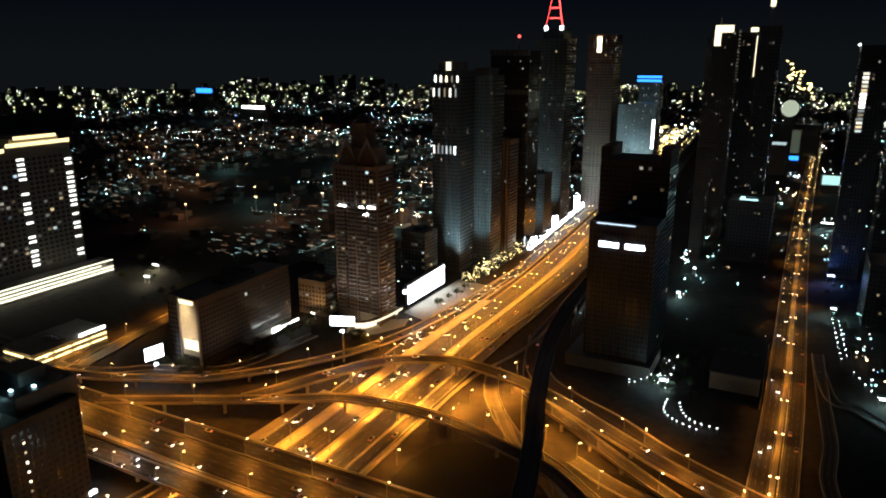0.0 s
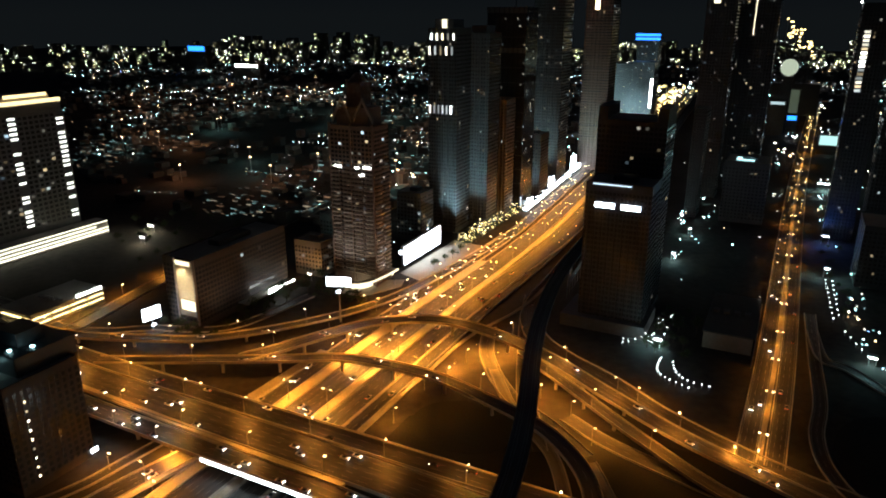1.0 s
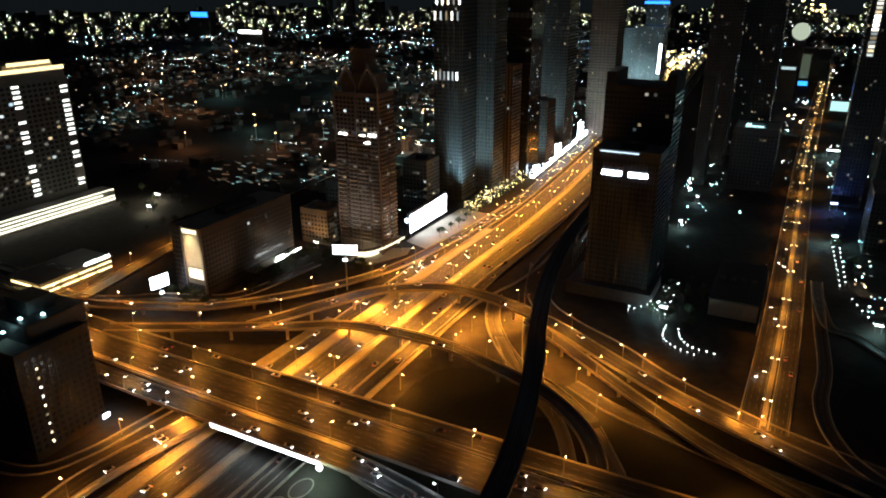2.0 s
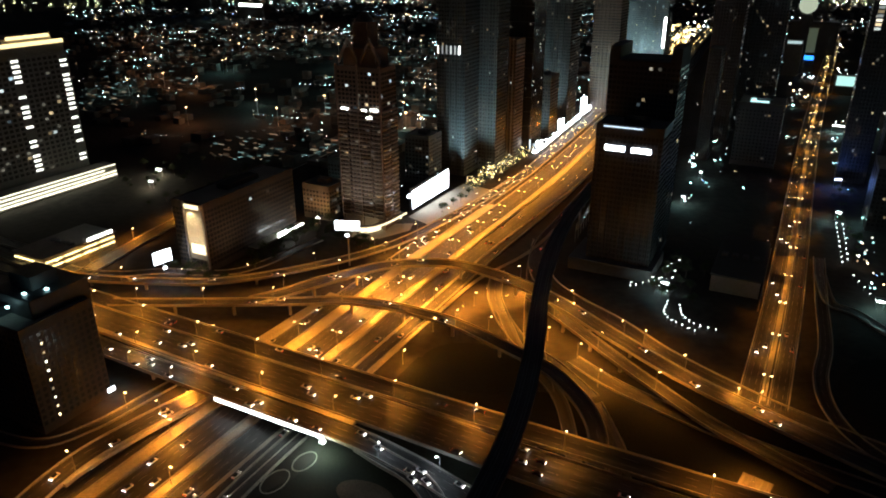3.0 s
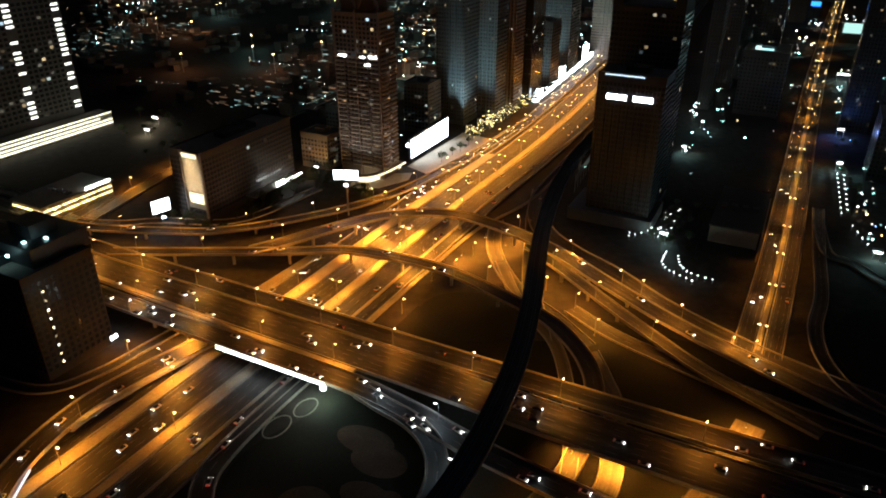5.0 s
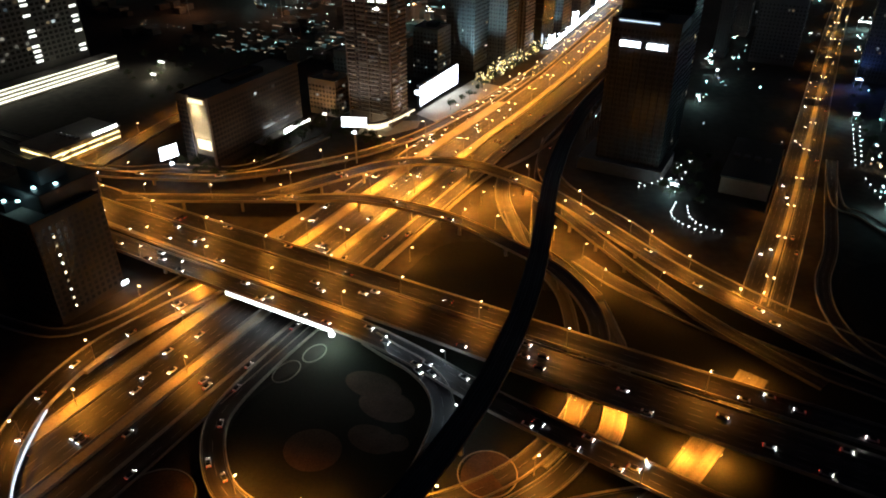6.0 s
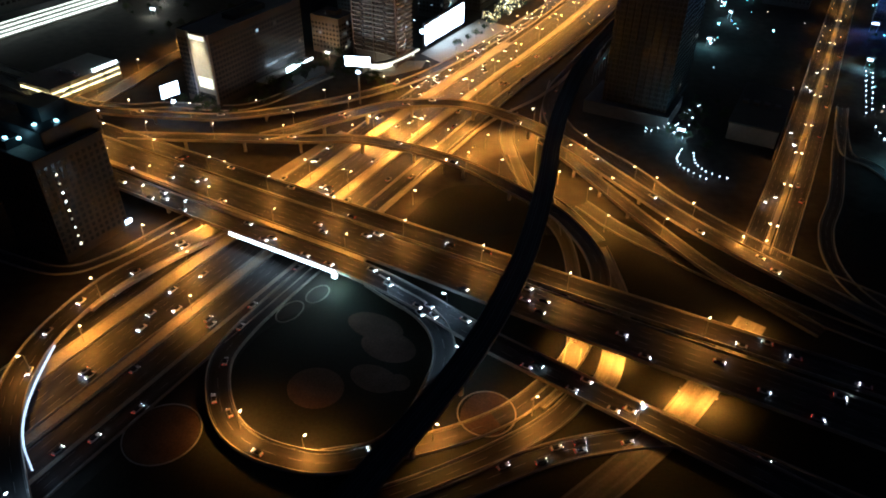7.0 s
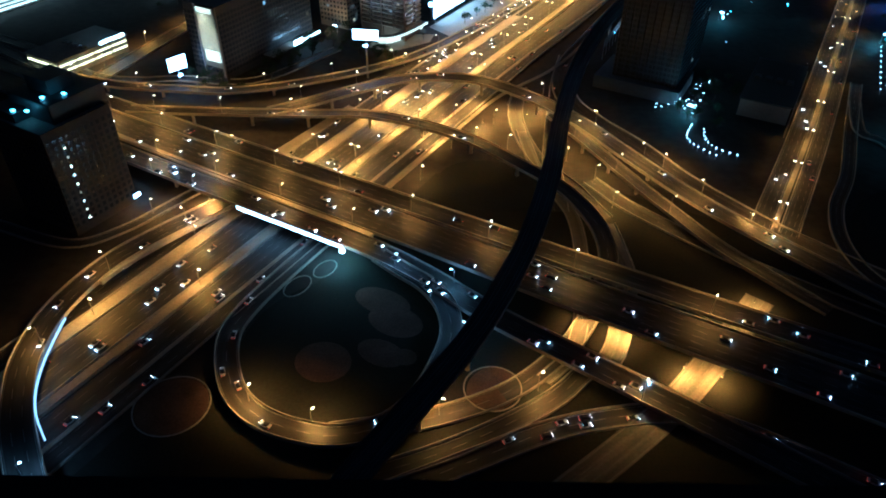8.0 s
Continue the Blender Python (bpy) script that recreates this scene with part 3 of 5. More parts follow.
for k, (v, u, z) in enumerate([(-8, 216, 5.2), (6, 219, 5.2), (9, 270, 6.2), (4, 246, 5.6), (-36, 224, 5.2), (-54, 222, 5.0), (-222, 382, 6.5), (-192, 388, 6.5), (-168, 388, 6.5), (-152, 384, 6.0), (-222, 330, 6.0), (-192, 330, 6.0), (-240, 370, 6.0), (-226, 358, 5), (-198, 356, 5), (-172, 360, 5), (-240, 338, 5), (-150, 402, 5), (-258, 209, 5.5)]):
    ul = thing("underdeck_lamp", "sodium lamp added to brighten the road at the flyovers", "lamp", v, u, z, group="underdeck lamps")
    part("housing", soft_box(-0.5, 0.5, -0.3, 0.3, 0.35, 0.75, 0.06), STEEL, ul)
    part("hanger", boxes((-0.06, 0.06, -0.06, 0.06, 0.7, 3.2)), STEEL, ul)
    part("lens", boxes((-0.42, 0.42, -0.24, 0.24, 0.28, 0.35)), SODIUM_HEAD, ul)
    lo = new("bulb", under if u > 300 or u < 210 else under_low)
    lo.parent = ul


# ---------------------------------------------------------------- buildings
def facade(top, v0, v1, u0, u1, z0, z1, floor, bay, lit, each=False, gap=0.3, seed=1, faces=None, tall=0.58):
    """Windows on the two sides seen, recessed dark panes and lit rooms between piers and floor bands."""
    rnd = random.Random(seed)
    dark, bright = bmesh.new(), bmesh.new()
    pane = {}
    right = (v0 + v1) < 0
    for face in faces or ("u", "v"):
        span = (v1 - v0) if face == "u" else (u1 - u0)
        n = max(1, int(span / bay))
        step = span / n
        if each:
            w = step * (1 - gap)
            for nm, mt in (("d", GLASS), ("l", LIT_ONE)):
                b = boxes((-w / 2, w / 2, -0.12, 0.12, 0, floor * tall) if face == "u" else (-0.12, 0.12, -w / 2, w / 2, 0, floor * tall))
                pane[nm] = mesh_of("window", b, mt)
        for r in range(int((z1 - z0) / floor)):
            z = z0 + r * floor + floor * 0.25
            for c in range(n):
                s = (c + 0.5) * step
                on = rnd.random() < lit
                if each:
                    me = pane["l" if on else "d"]
                    if face == "u":
                        child("window", me, top, v0 + s, u0 - 0.05, z)
                    else:
                        child("window", me, top, v1 + 0.05 if right else v0 - 0.05, u0 + s, z)
                else:
                    w = step * (1 - gap) / 2
                    bm = bright if on else dark
                    if face == "u":
                        box(bm, v0 + s - w, v0 + s + w, u0 - 0.15, u0 + 0.1, z, z + floor * tall)
                    elif right:
                        box(bm, v1 - 0.1, v1 + 0.15, u0 + s - w, u0 + s + w, z, z + floor * tall)
                    else:
                        box(bm, v0 - 0.15, v0 + 0.1, u0 + s - w, u0 + s + w, z, z + floor * tall)
    if not each:
        tagged(part("glazing", dark, GLASS, top), kind="stuff")
        if bright.faces:
            tagged(part("lit_glazing", bright, LIT, top), kind="stuff")
        else:
            bright.free()


def block(name, label, v0, v1, u0, u1, h, material, floor=3.6, bay=3.4, lit=0.06, each=False, seed=1, roof=True, category="tower", gap=0.3, tall=0.58):
    top = thing(name, label, category)
    part("wall", boxes((v0, v1, u0, u1, -0.5, h)), material, top)
    if roof:
        part("roof", boxes((v0 + 0.6, v1 - 0.6, u0 + 0.6, u1 - 0.6, h, h + 0.15)), CONCRETE, top)
        for a in ((v0, v1, u0, u0 + 0.5), (v0, v1, u1 - 0.5, u1), (v0, v0 + 0.5, u0 + 0.5, u1 - 0.5), (v1 - 0.5, v1, u0 + 0.5, u1 - 0.5)):
            part("parapet", boxes((*a, h, h + 1.3)), material, top)
        part("plant_room", boxes((v0 + (v1 - v0) * 0.35, v0 + (v1 - v0) * 0.7, u0 + (u1 - u0) * 0.35, u0 + (u1 - u0) * 0.7, h, h + 4)), material, top)
    facade(top, v0, v1, u0, u1, 4, h - 2, floor, bay, lit, each=each, seed=seed, gap=gap, tall=tall)
    return top


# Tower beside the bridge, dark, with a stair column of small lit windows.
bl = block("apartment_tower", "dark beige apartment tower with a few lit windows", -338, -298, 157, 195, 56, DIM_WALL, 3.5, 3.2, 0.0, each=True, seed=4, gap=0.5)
part("upper_storey", soft_box(-334, -303, 168, 199, 56, 66, 0.6), DARK, bl)
part("stair_head", boxes((-328, -312, 176, 190, 66, 73)), DARK, bl)
part("upper_step", boxes((-337, -320, 160, 176, 56, 61)), DARK, bl)
for k, (v, u, z) in enumerate([(-297.8, 166, 6 + 5 * i) for i in range(9)]):
    part("stair_window", boxes((v - 0.2, v + 0.15, u - 0.45, u + 0.45, z, z + 1.0)), LIT_ONE, bl)
for v, u, z in ((-316, 165, 61.2), (-322, 162, 61.2), (-312, 172, 66.2), (-307, 180, 66.2)):
    part("roof_light", soft_box(v - 0.9, v + 0.9, u - 0.7, u + 0.7, z, z + 0.8, 0.15), glow("cold_roof_light", (0.6, 1.0, 0.95), 5, True), bl)
part("entrance_sign", boxes((-297.9, -297.4, 193, 197, 2.2, 4.4)), WHITE_SCREEN, bl)

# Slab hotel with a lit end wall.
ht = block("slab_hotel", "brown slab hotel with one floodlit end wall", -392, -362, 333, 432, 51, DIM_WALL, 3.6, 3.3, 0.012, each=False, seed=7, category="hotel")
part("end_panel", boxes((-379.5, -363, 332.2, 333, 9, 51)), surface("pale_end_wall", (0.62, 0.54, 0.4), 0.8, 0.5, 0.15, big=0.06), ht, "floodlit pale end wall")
part("panel_frame", boxes((-381, -379.5, 331.6, 333, 3, 52.5)), STONE, ht)
part("panel_frame", boxes((-363, -361.5, 331.6, 333, 3, 52.5)), STONE, ht)
# Glowing sheets imitate the bright top and bottom of the lit wall.
part("head_glow", boxes((-378.8, -365.5, 331.7, 332.2, 47.6, 50.6)), WARM_PANEL, ht, "glow put on the bright head of the end wall")
part("foot_glow", boxes((-377.0, -364.0, 331.7, 332.2, 13.5, 21)), WARM_PANEL, ht, "glow put on the bright foot of the end wall")
# Floodlights added to wash the wall from above and below.
for x, z, aim in ((-374.5, 50.5, 34), (-372, 9.5, 24)):
    wash = bpy.data.lights.new("end_wall_bulb", "SPOT")
    wash.energy, wash.color, wash.spot_size, wash.spot_blend, wash.shadow_soft_size = 52000, (1.0, 0.74, 0.4), radians(70), 1.0, 0.5
    lo = new("bulb", wash)
    lo.parent = ht
    lo.matrix_basis = look((x, 327.5, z), (-371.5, 332.2, aim))
    part("floodlight", soft_box(x - 0.7, x + 0.7, 326.2, 327.2, z - 0.6, z + 0.6, 0.15), DARK, ht)
    part("floodlight_arm", boxes((x - 0.1, x + 0.1, 326.8, 332.2, z - 0.9, z - 0.7)), STEEL, ht)
part("canopy", boxes((-362, -352, 372, 430, 5.5, 6.3)), CONCRETE, ht)
part("canopy_sign", boxes((-352, -351.6, 396, 406, 6.3, 10)), COLD_STRIP, ht)
part("canopy_strip", boxes((-352, -351.7, 406, 428, 7.0, 8.2)), COLD_STRIP, ht)

# Low building edged with gold light.
gl = thing("gold_lit_hall", "low hall edged with strips of gold light", "hall")
part("wall", boxes((-500, -466, 276, 336, -0.3, 12)), STONE, gl)
part("roof", boxes((-501, -465, 275, 337, 12, 12.8)), CONCRETE, gl)
for z in (4.0, 8.2):
    for k in range(4):
        part("light_strip", boxes((-465.8, -465.3, 277 + k * 15, 290 + k * 15, z, z + 0.7)), GOLD_STRIP, gl)
    part("light_strip", boxes((-499, -467, 275.2, 275.8, z, z + 0.7)), GOLD_STRIP, gl)
part("sign", boxes((-465.2, -464.8, 312, 334, 12.8, 15)), COLD_STRIP, gl)
for k in range(5):
    part("roof_unit", soft_box(-492 + k * 5, -489 + k * 5, 300, 304, 12.8, 14.4, 0.2), GREY, gl)

# Great residential block with gold crown and lit stair columns.
lt = thing("crowned_tower_block", "large residential tower with gold crown and lit stair windows", "tower")
part("wall", boxes((-690, -640, 330, 450, -0.5, 128)), GREY, lt)
part("crown", boxes((-688, -641, 384, 449, 128, 137)), GREY, lt)
part("crown_low", boxes((-688, -641, 331, 383, 128, 133)), GREY, lt)
part("crown_light", boxes((-640.9, -640.2, 386, 449, 136, 139.5)), CROWN_GOLD, lt)
part("crown_light", boxes((-640.9, -640.2, 331, 384, 132, 135.5)), CROWN_GOLD, lt)
part("crown_roof", boxes((-686, -644, 392, 440, 137, 143)), STONE, lt)
part("crown_roof_light", boxes((-643.9, -643.4, 396, 438, 142, 145)), CROWN_GOLD, lt)
rnd = random.Random(5)
for u in (444.5, 397):
    for r in range(23):
        if rnd.random() < 0.78:
            part("stair_window", boxes((-640.2, -639.6, u - 3.4, u + 3.4, 22 + r * 4.6, 24.0 + r * 4.6)), glow("stair_glow", (1.0, 0.97, 0.8), 2.2) if r == 0 and u > 440 else bpy.data.materials["stair_glow"], lt)
for u0, u1, l in ((402, 440, 0.1), (333, 393, 0.14)):
    facade(lt, -690, -640, u0, u1, 20, 126, 4.6, 5.4, l, seed=int(u0), gap=0.35, faces=("v",))
pd = thing("lit_podium", "low podium with long strips of white light", "podium")
part("wall", boxes((-640, -622, 300, 466, -0.5, 14)), STONE, pd)
for z, a, b, dz in ((2.5, 300, 466, 1.5), (6.0, 300, 466, 1.0), (9.4, 300, 452, 1.2), (13.0, 310, 466, 0.9)):
    for k in range(8):
        s = (b - a) / 8
        part("light_strip", boxes((-621.9, -621.3, a + k * s + 0.3, a + (k + 1) * s - 0.3, z, z + dz)), PODIUM_STRIP, pd)

# Balconied tower with a peaked crown.
ct = thing("peaked_tower", "brown balconied tower with a peaked crown", "tower", -10.5)
part("wall", boxes((-323, -283, 462, 486, -0.5, 132)), BROWN, ct)
facade(ct, -323, -283, 462, 486, 10, 130, 3.4, 3.4, 0.07, seed=9, gap=0.35)
me = mesh_of("balcony", boxes((-19.8, -12, -2.2, 0.6, 0, 1.1), (-9.5, 9.5, -1.6, 0.6, 0, 1.1), (12, 19.8, -2.2, 0.6, 0, 1.1)), STONE)
me2 = mesh_of("side_balcony", boxes((0, 1.8, -10.5, -2, 0, 1.1), (0, 1.8, 2, 10.5, 0, 1.1)), STONE)
for r in range(27):
    child("balcony", me, ct, -303, 462, 9 + r * 3.4)
    child("side_balcony", me2, ct, -283, 474, 9 + r * 3.4)
for v in (-324, -304.5, -283.5):
    part("pilaster", boxes((v, v + 1.6, 460.4, 462.2, -0.5, 134)), BROWN, ct)
part("setback", boxes((-318, -288, 465, 484, 132, 146)), BROWN, ct)
for v in (-313, -293):
    for s in (1, -1):
        bm = bmesh.new()
        ln = [Vector((v - 9 * s, 464.5, 137)), Vector((v, 464.5, 153))]
        a = [bm.verts.new((v - 9 * s, 464, 134)), bm.verts.new((v, 464, 150)), bm.verts.new((v, 464, 154)), bm.verts.new((v - 9 * s, 464, 138))]
        b = [bm.verts.new(q.co + Vector((0, 2, 0))) for q in a]
        bm.faces.new(a)
        bm.faces.new(b[::-1])
        for i in range(4):
            bm.faces.new((a[i], b[i], b[(i + 1) % 4], a[(i + 1) % 4]))
        part("gable", bm, STONE, ct, "pale gable edge")
part("drum", boxes((-310, -296, 468, 482, 146, 165)), BROWN, ct)
bm = bmesh.new()
rod(bm, -303, 475, 165, 172, 8, 2.5, 12)
part("dome", bm, BROWN, ct)
for v0, v1, z, u in ((-320, -313, 98, 461.3), (-300, -296, 98, 461.3), (-292, -285, 99, 461.3), (-296, -291, 93, 461.3)):
    part("lit_band", boxes((v0, v1, u - 0.5, u, z, z + 1.6)), COLD_STRIP, ct)
fc = thing("shop_canopy", "brightly lit curved shop canopy at the tower's foot", "canopy")
ln = smooth_line([(-318, 450, 0), (-306, 444.5, 0), (-297.5, 452, 0), (-293.5, 468, 0), (-292, 492, 0)], 4)
part("canopy", sweep(ln, band(-4, 2, 5.5, 6.5)), STONE, fc)
part("shopfront", sweep(ln, band(-3.4, -3.0, 0.0, 5.3)), WARM_PANEL, fc, "glowing shopfront")
part("fascia", sweep(ln, band(2.0, 2.3, 5.2, 6.8)), WARM_PANEL, fc)


def billboard(v, u, rz, w, h, z, label):
    top = thing("billboard", label, "billboard", v, u, 0, rz)
    bm = bmesh.new()
    rod(bm, 0, 0.6, 0, z, 0.7, 0.6, 12)
    part("post", bm, STEEL, top)
    part("frame", soft_box(-w / 2 - 0.4, w / 2 + 0.4, 0, 1.2, z - 0.4, z + h + 0.4, 0.12), DARK, top)
    part("screen", boxes((-w / 2, w / 2, -0.12, 0, z, z + h)), WHITE_SCREEN, top)
    part("floodlight", soft_box(-1.5, 1.5, -1.8, -0.8, z - 4.5, z - 3.0, 0.2), WHITE_SCREEN, top)


billboard(-279, 388, 22, 18, 7.2, 28.5, "white lit billboard on a steel post")
billboard(-393, 318, 78, 14, 9.5, 7.5, "white lit billboard beside the hotel")
ls = thing("long_screen", "long glowing white screen along the roadside", "screen")
part("frame", soft_box(-296, -293.4, 507, 580, 2.0, 23, 0.2), DARK, ls)
for k in range(6):
    part("panel", boxes((-293.4, -293.0, 508 + k * 11.8, 519.4 + k * 11.8, 4, 20.5 + k * 0.3)), WHITE_SCREEN, ls)
for u in (512, 544, 575):
    part("leg", boxes((-295.5, -294.0, u - 0.7, u + 0.7, -0.3, 2.2)), STEEL, ls)
part("end_light", soft_box(-296, -293, 503.5, 506, 15, 18, 0.3), WHITE_SCREEN, ls)

# The white-lit parapet sign on the bridge.
bs = thing("bridge_light_sign", "long glowing white sign along the bridge's side", "sign")
part("sign_frame", boxes((-238, -170, 208.3, 208.62, 6.9, 9.4)), STEEL, bs)
for k in range(5):
    part("sign_panel", boxes((-237.5 + k * 13.4, -224.2 + k * 13.4, 208.0, 208.3, 7.2, 9.2)), SIGN_WHITE, bs)

la = bpy.data.lights.new("sign_bulb", "POINT")
la.energy, la.color, la.shadow_soft_size = 5200, (0.8, 1.0, 0.78), 0.6
part("end_floodlight", soft_box(-171, -168.6, 205.6, 207.6, 6.6, 8.2, 0.3), SIGN_WHITE, bs)
lo = new("bulb", la)
lo.parent = bs
lo.matrix_basis = pose(-169, 204.6, 6.5)

# A thin white light line on the turning ramp's inner parapet.
rl = thing("ramp_light_line", "thin white light line on the ramp's parapet", "light line")
part("light_line", sweep(smooth_line([(-245.5, 111, 6.1), (-240, 102.5, 6.1), (-231.5, 90.5, 6.1), (-221.5, 79.5, 6.1), (-210.5, 71.5, 6.1), (-198, 66, 6.1)], 4), band(-0.3, 0.3, -0.35, 0.45)), glow("parapet_line", (0.9, 0.95, 1.0), 1.1), rl)

# Office tower with a lit rooftop sign, and the notched hotel behind it.
ot = block("office_tower", "dark office tower with a glowing sign near its top", -123, -78, 465, 496, 106, DARK, 3.6, 2.6, 0.004, seed=12)
for v in range(-121, -78, 5):
    part("fin", boxes((v - 0.25, v + 0.25, 464.2, 465.2, 4, 98)), DARK, ot)
part("podium", boxes((-134, -74, 458, 500, -0.5, 9)), GREY, ot)
part("roof_edge_light", boxes((-118, -92, 464.2, 464.6, 105.5, 106.4)), glow("roof_edge_glow", (0.7, 0.85, 1.0), 1.2), ot)
sg = thing("rooftop_sign", "white glowing sign, unreadable lettering as bars", "sign")
for v0, v1 in ((-116, -113.4), (-113, -110.4), (-110, -107), (-106.6, -102.5), (-98, -95.4), (-95, -92), (-91.6, -88.6), (-88.2, -85)):
    part("letter_bar", boxes((v0, v1, 464.1, 464.7, 89.6, 93.2)), WHITE_SCREEN, sg)
dh = block("notched_hotel", "dark tower hotel with horned roof corners", -128, -79, 505, 540, 144, DARK, 3.6, 3.0, 0.035, seed=13, roof=False)
for v0, v1 in ((-128, -121), (-86, -79)):
    part("roof_horn", boxes((v0, v1, 505, 540, 144, 153.5)), DARK, dh)
part("roof", boxes((-121, -86, 507, 538, 144, 145)), CONCRETE, dh)

# The rows of towers along the highway.
ROW = [
    ("twin_tower", "slim dark tower with white-lit floors", -331, -300, 627, 660, 203, SLATE, 0.02),
    ("twin_tower", "slim dark tower beside its twin", -306, -281, 662, 692, 198, SLATE, 0.02),
    ("shaft_tower", "brown stone tower with vertical ribs", -303, -276, 700, 726, 130, BROWN, 0.02),
    ("glass_tower", "dark blue glass tower with a flat top", -316, -271, 737, 775, 223, GLASS, 0.03),
    ("low_office", "grey office block by the road", -298, -270, 800, 830, 78, SLATE, 0.05),
    ("spired_tower", "tall dark tower with a red-lit spire", -311, -272, 872, 912, 238, SLATE, 0.04),
    ("round_headed_tower", "brown tower with a dim lit head", -281, -243, 1000, 1040, 246, BROWN, 0.03),
    ("far_office", "grey office tower with a bright lit edge", -357, -310, 1500, 1540, 120, SLATE, 0.06),
    ("far_office", "grey office tower with a bright lit edge", -308, -262, 1440, 1480, 128, SLATE, 0.06),
    ("blue_topped_tower", "tower with a blue-lit top", -332, -287, 1600, 1640, 176, DARK, 0.05),
    ("needle_tower", "dark tower with a thin spire", -124, -96, 1000, 1030, 240, DARK, 0.04),
    ("dark_tower", "black tower with a bright top corner", -108, -78, 902, 935, 246, DARK, 0.04),
    ("dark_tower", "black tower with a vertical light strip", -84, -58, 960, 990, 245, DARK, 0.04),
    ("dark_tower", "black tower with a lit mast", -55, -32, 860, 890, 248, DARK, 0.04),
    ("dark_tower", "black tower beside the avenue", -99, -86, 800, 830, 120, DARK, 0.04),
    ("avenue_tower", "dark tower with a stair of lit windows", 40, 66, 781, 812, 226, DARK, 0.03),
    ("avenue_tower", "dark tower with a stair of lit windows", 70, 100, 745, 780, 208, DARK, 0.03),
    ("avenue_block", "dark block beside the avenue", 62, 120, 640, 690, 52, DARK, 0.04),
    ("side_block", "low dark block with a lit roof", -62, -18, 800, 850, 66, DARK, 0.015),
    ("side_block", "pale office block among trees", -374, -346, 458, 482, 30, STONE, 0.14),
    ("side_block", "low grey block with small windows", -392, -350, 520, 550, 36, SLATE, 0.05),
    ("side_block", "grey block behind the long screen", -345, -318, 585, 612, 48, SLATE, 0.06),
]
TOWERS = []
for k, (nm, lb, v0, v1, u0, u1, h, mt, lit) in enumerate(ROW):
    tall = h > 100
    TOWERS.append(block(nm, lb, v0, v1, u0, u1, h, mt, 3.8, 2.8 if tall else 3.4, lit * 1.1, seed=20 + k, roof=not tall, category="tower" if h > 60 else "building", gap=0.5, tall=0.5))
    if tall:
        # Upright ribs added to imitate vertical streaks of reflection on the fronts.
        ribs = 5 + k % 4
        for q in range(ribs):
            x = v0 + (v1 - v0) * (q + 0.5) / ribs
            part("streak_rib", boxes((x - 0.3, x + 0.3, u0 - 0.7, u0, 0, h)), mt, TOWERS[-1])
        for q in range(2, int(h / 16)):
            part("floor_band", boxes((v0 - 0.1, v1 + 0.1, u0 - 0.35, u0, q * 16, q * 16 + 0.8)), DARK, TOWERS[-1])

cb = thing("court_hall", "low pale-walled hall with a dark flat roof", "building")
part("wall", boxes((-36, -5, 466, 540, -0.5, 12)), STONE, cb)
part("roof", boxes((-37, -4, 465, 541, 12, 13)), DARK, cb)
part("side_screen", boxes((-3.8, -3.0, 448, 545, -0.5, 8)), STONE, cb)
for k in range(4):
    part("roof_unit", soft_box(-34 + k * 7, -30 + k * 7, 500, 505, 13, 15, 0.3), GREY, cb)

# Their lit details.
for k in range(6):
    part("floodlit_bay", boxes((-329.6 + k * 4.6, -328.0 + k * 4.6, 626.2, 626.8, 122, 130)), LIT_ONE, TOWERS[0])
for k in range(5):
    part("floodlit_bay", boxes((-330 + k * 6, -328.4 + k * 6, 626.2, 626.8, 178, 186)), LIT_ONE, TOWERS[0])
    part("floodlit_bay", boxes((-328 + k * 6, -326.6 + k * 6, 626.2, 626.8, 192, 198)), LIT_ONE, TOWERS[0])
part("crown", boxes((-326, -306, 632, 655, 203, 211)), GREY, TOWERS[0])
part("crown_light", boxes((-318, -313, 631.4, 632, 203, 211)), WARM_PANEL, TOWERS[0])
part("crown", boxes((-302, -286, 666, 688, 198, 205)), GREY, TOWERS[1])
for v in range(-303, -276, 4):
    part("rib", boxes((v - 0.7, v + 0.7, 699.2, 700.2, 0, 132)), STONE, TOWERS[2])
part("head_band", boxes((-316.4, -270.6, 736.5, 737.2, 217, 223)), GREY, TOWERS[3])
part("belt", boxes((-316.4, -270.6, 736.5, 737.2, 176, 181)), GREY, TOWERS[3])
bm = bmesh.new()
rod(bm, -290, 755, 223, 240, 0.8, 0.3)
part("mast", bm, STEEL, TOWERS[3])
part("mast_light", soft_box(-291.2, -288.8, 753.8, 756.2, 236, 239, 0.4), RED_SIGN, TOWERS[3])
part("spire_base", boxes((-305, -278, 878, 906, 238, 251)), DARK, TOWERS[5])
for s in (-1, 1):
    bm = bmesh.new()
    ln = [Vector((-291.5 + s * 11, 878, 251)), Vector((-291.5 + s * 5, 880, 285)), Vector((-291.5 + s * 0.6, 884, 330))]
    sweep(smooth_line(ln, 8), band(-0.9, 0.9, -1.2, 1.2), bm)
    part("spire_edge", bm, RED_SIGN, TOWERS[5], "red glowing spire edge")
    part("spire_foot_light", boxes((-291.5 + s * 10 - 2, -291.5 + s * 10 + 2, 877, 877.6, 248, 253)), WHITE_SCREEN, TOWERS[5])
for z in (262, 274, 286):
    part("spire_brace", boxes((-291.5 - (330 - z) * 0.1, -291.5 + (330 - z) * 0.1, 880, 881, z, z + 1.2)), RED_SIGN, TOWERS[5])
part("head_light", boxes((-268, -262, 999, 999.5, 222, 243)), LIT_ONE, TOWERS[6])
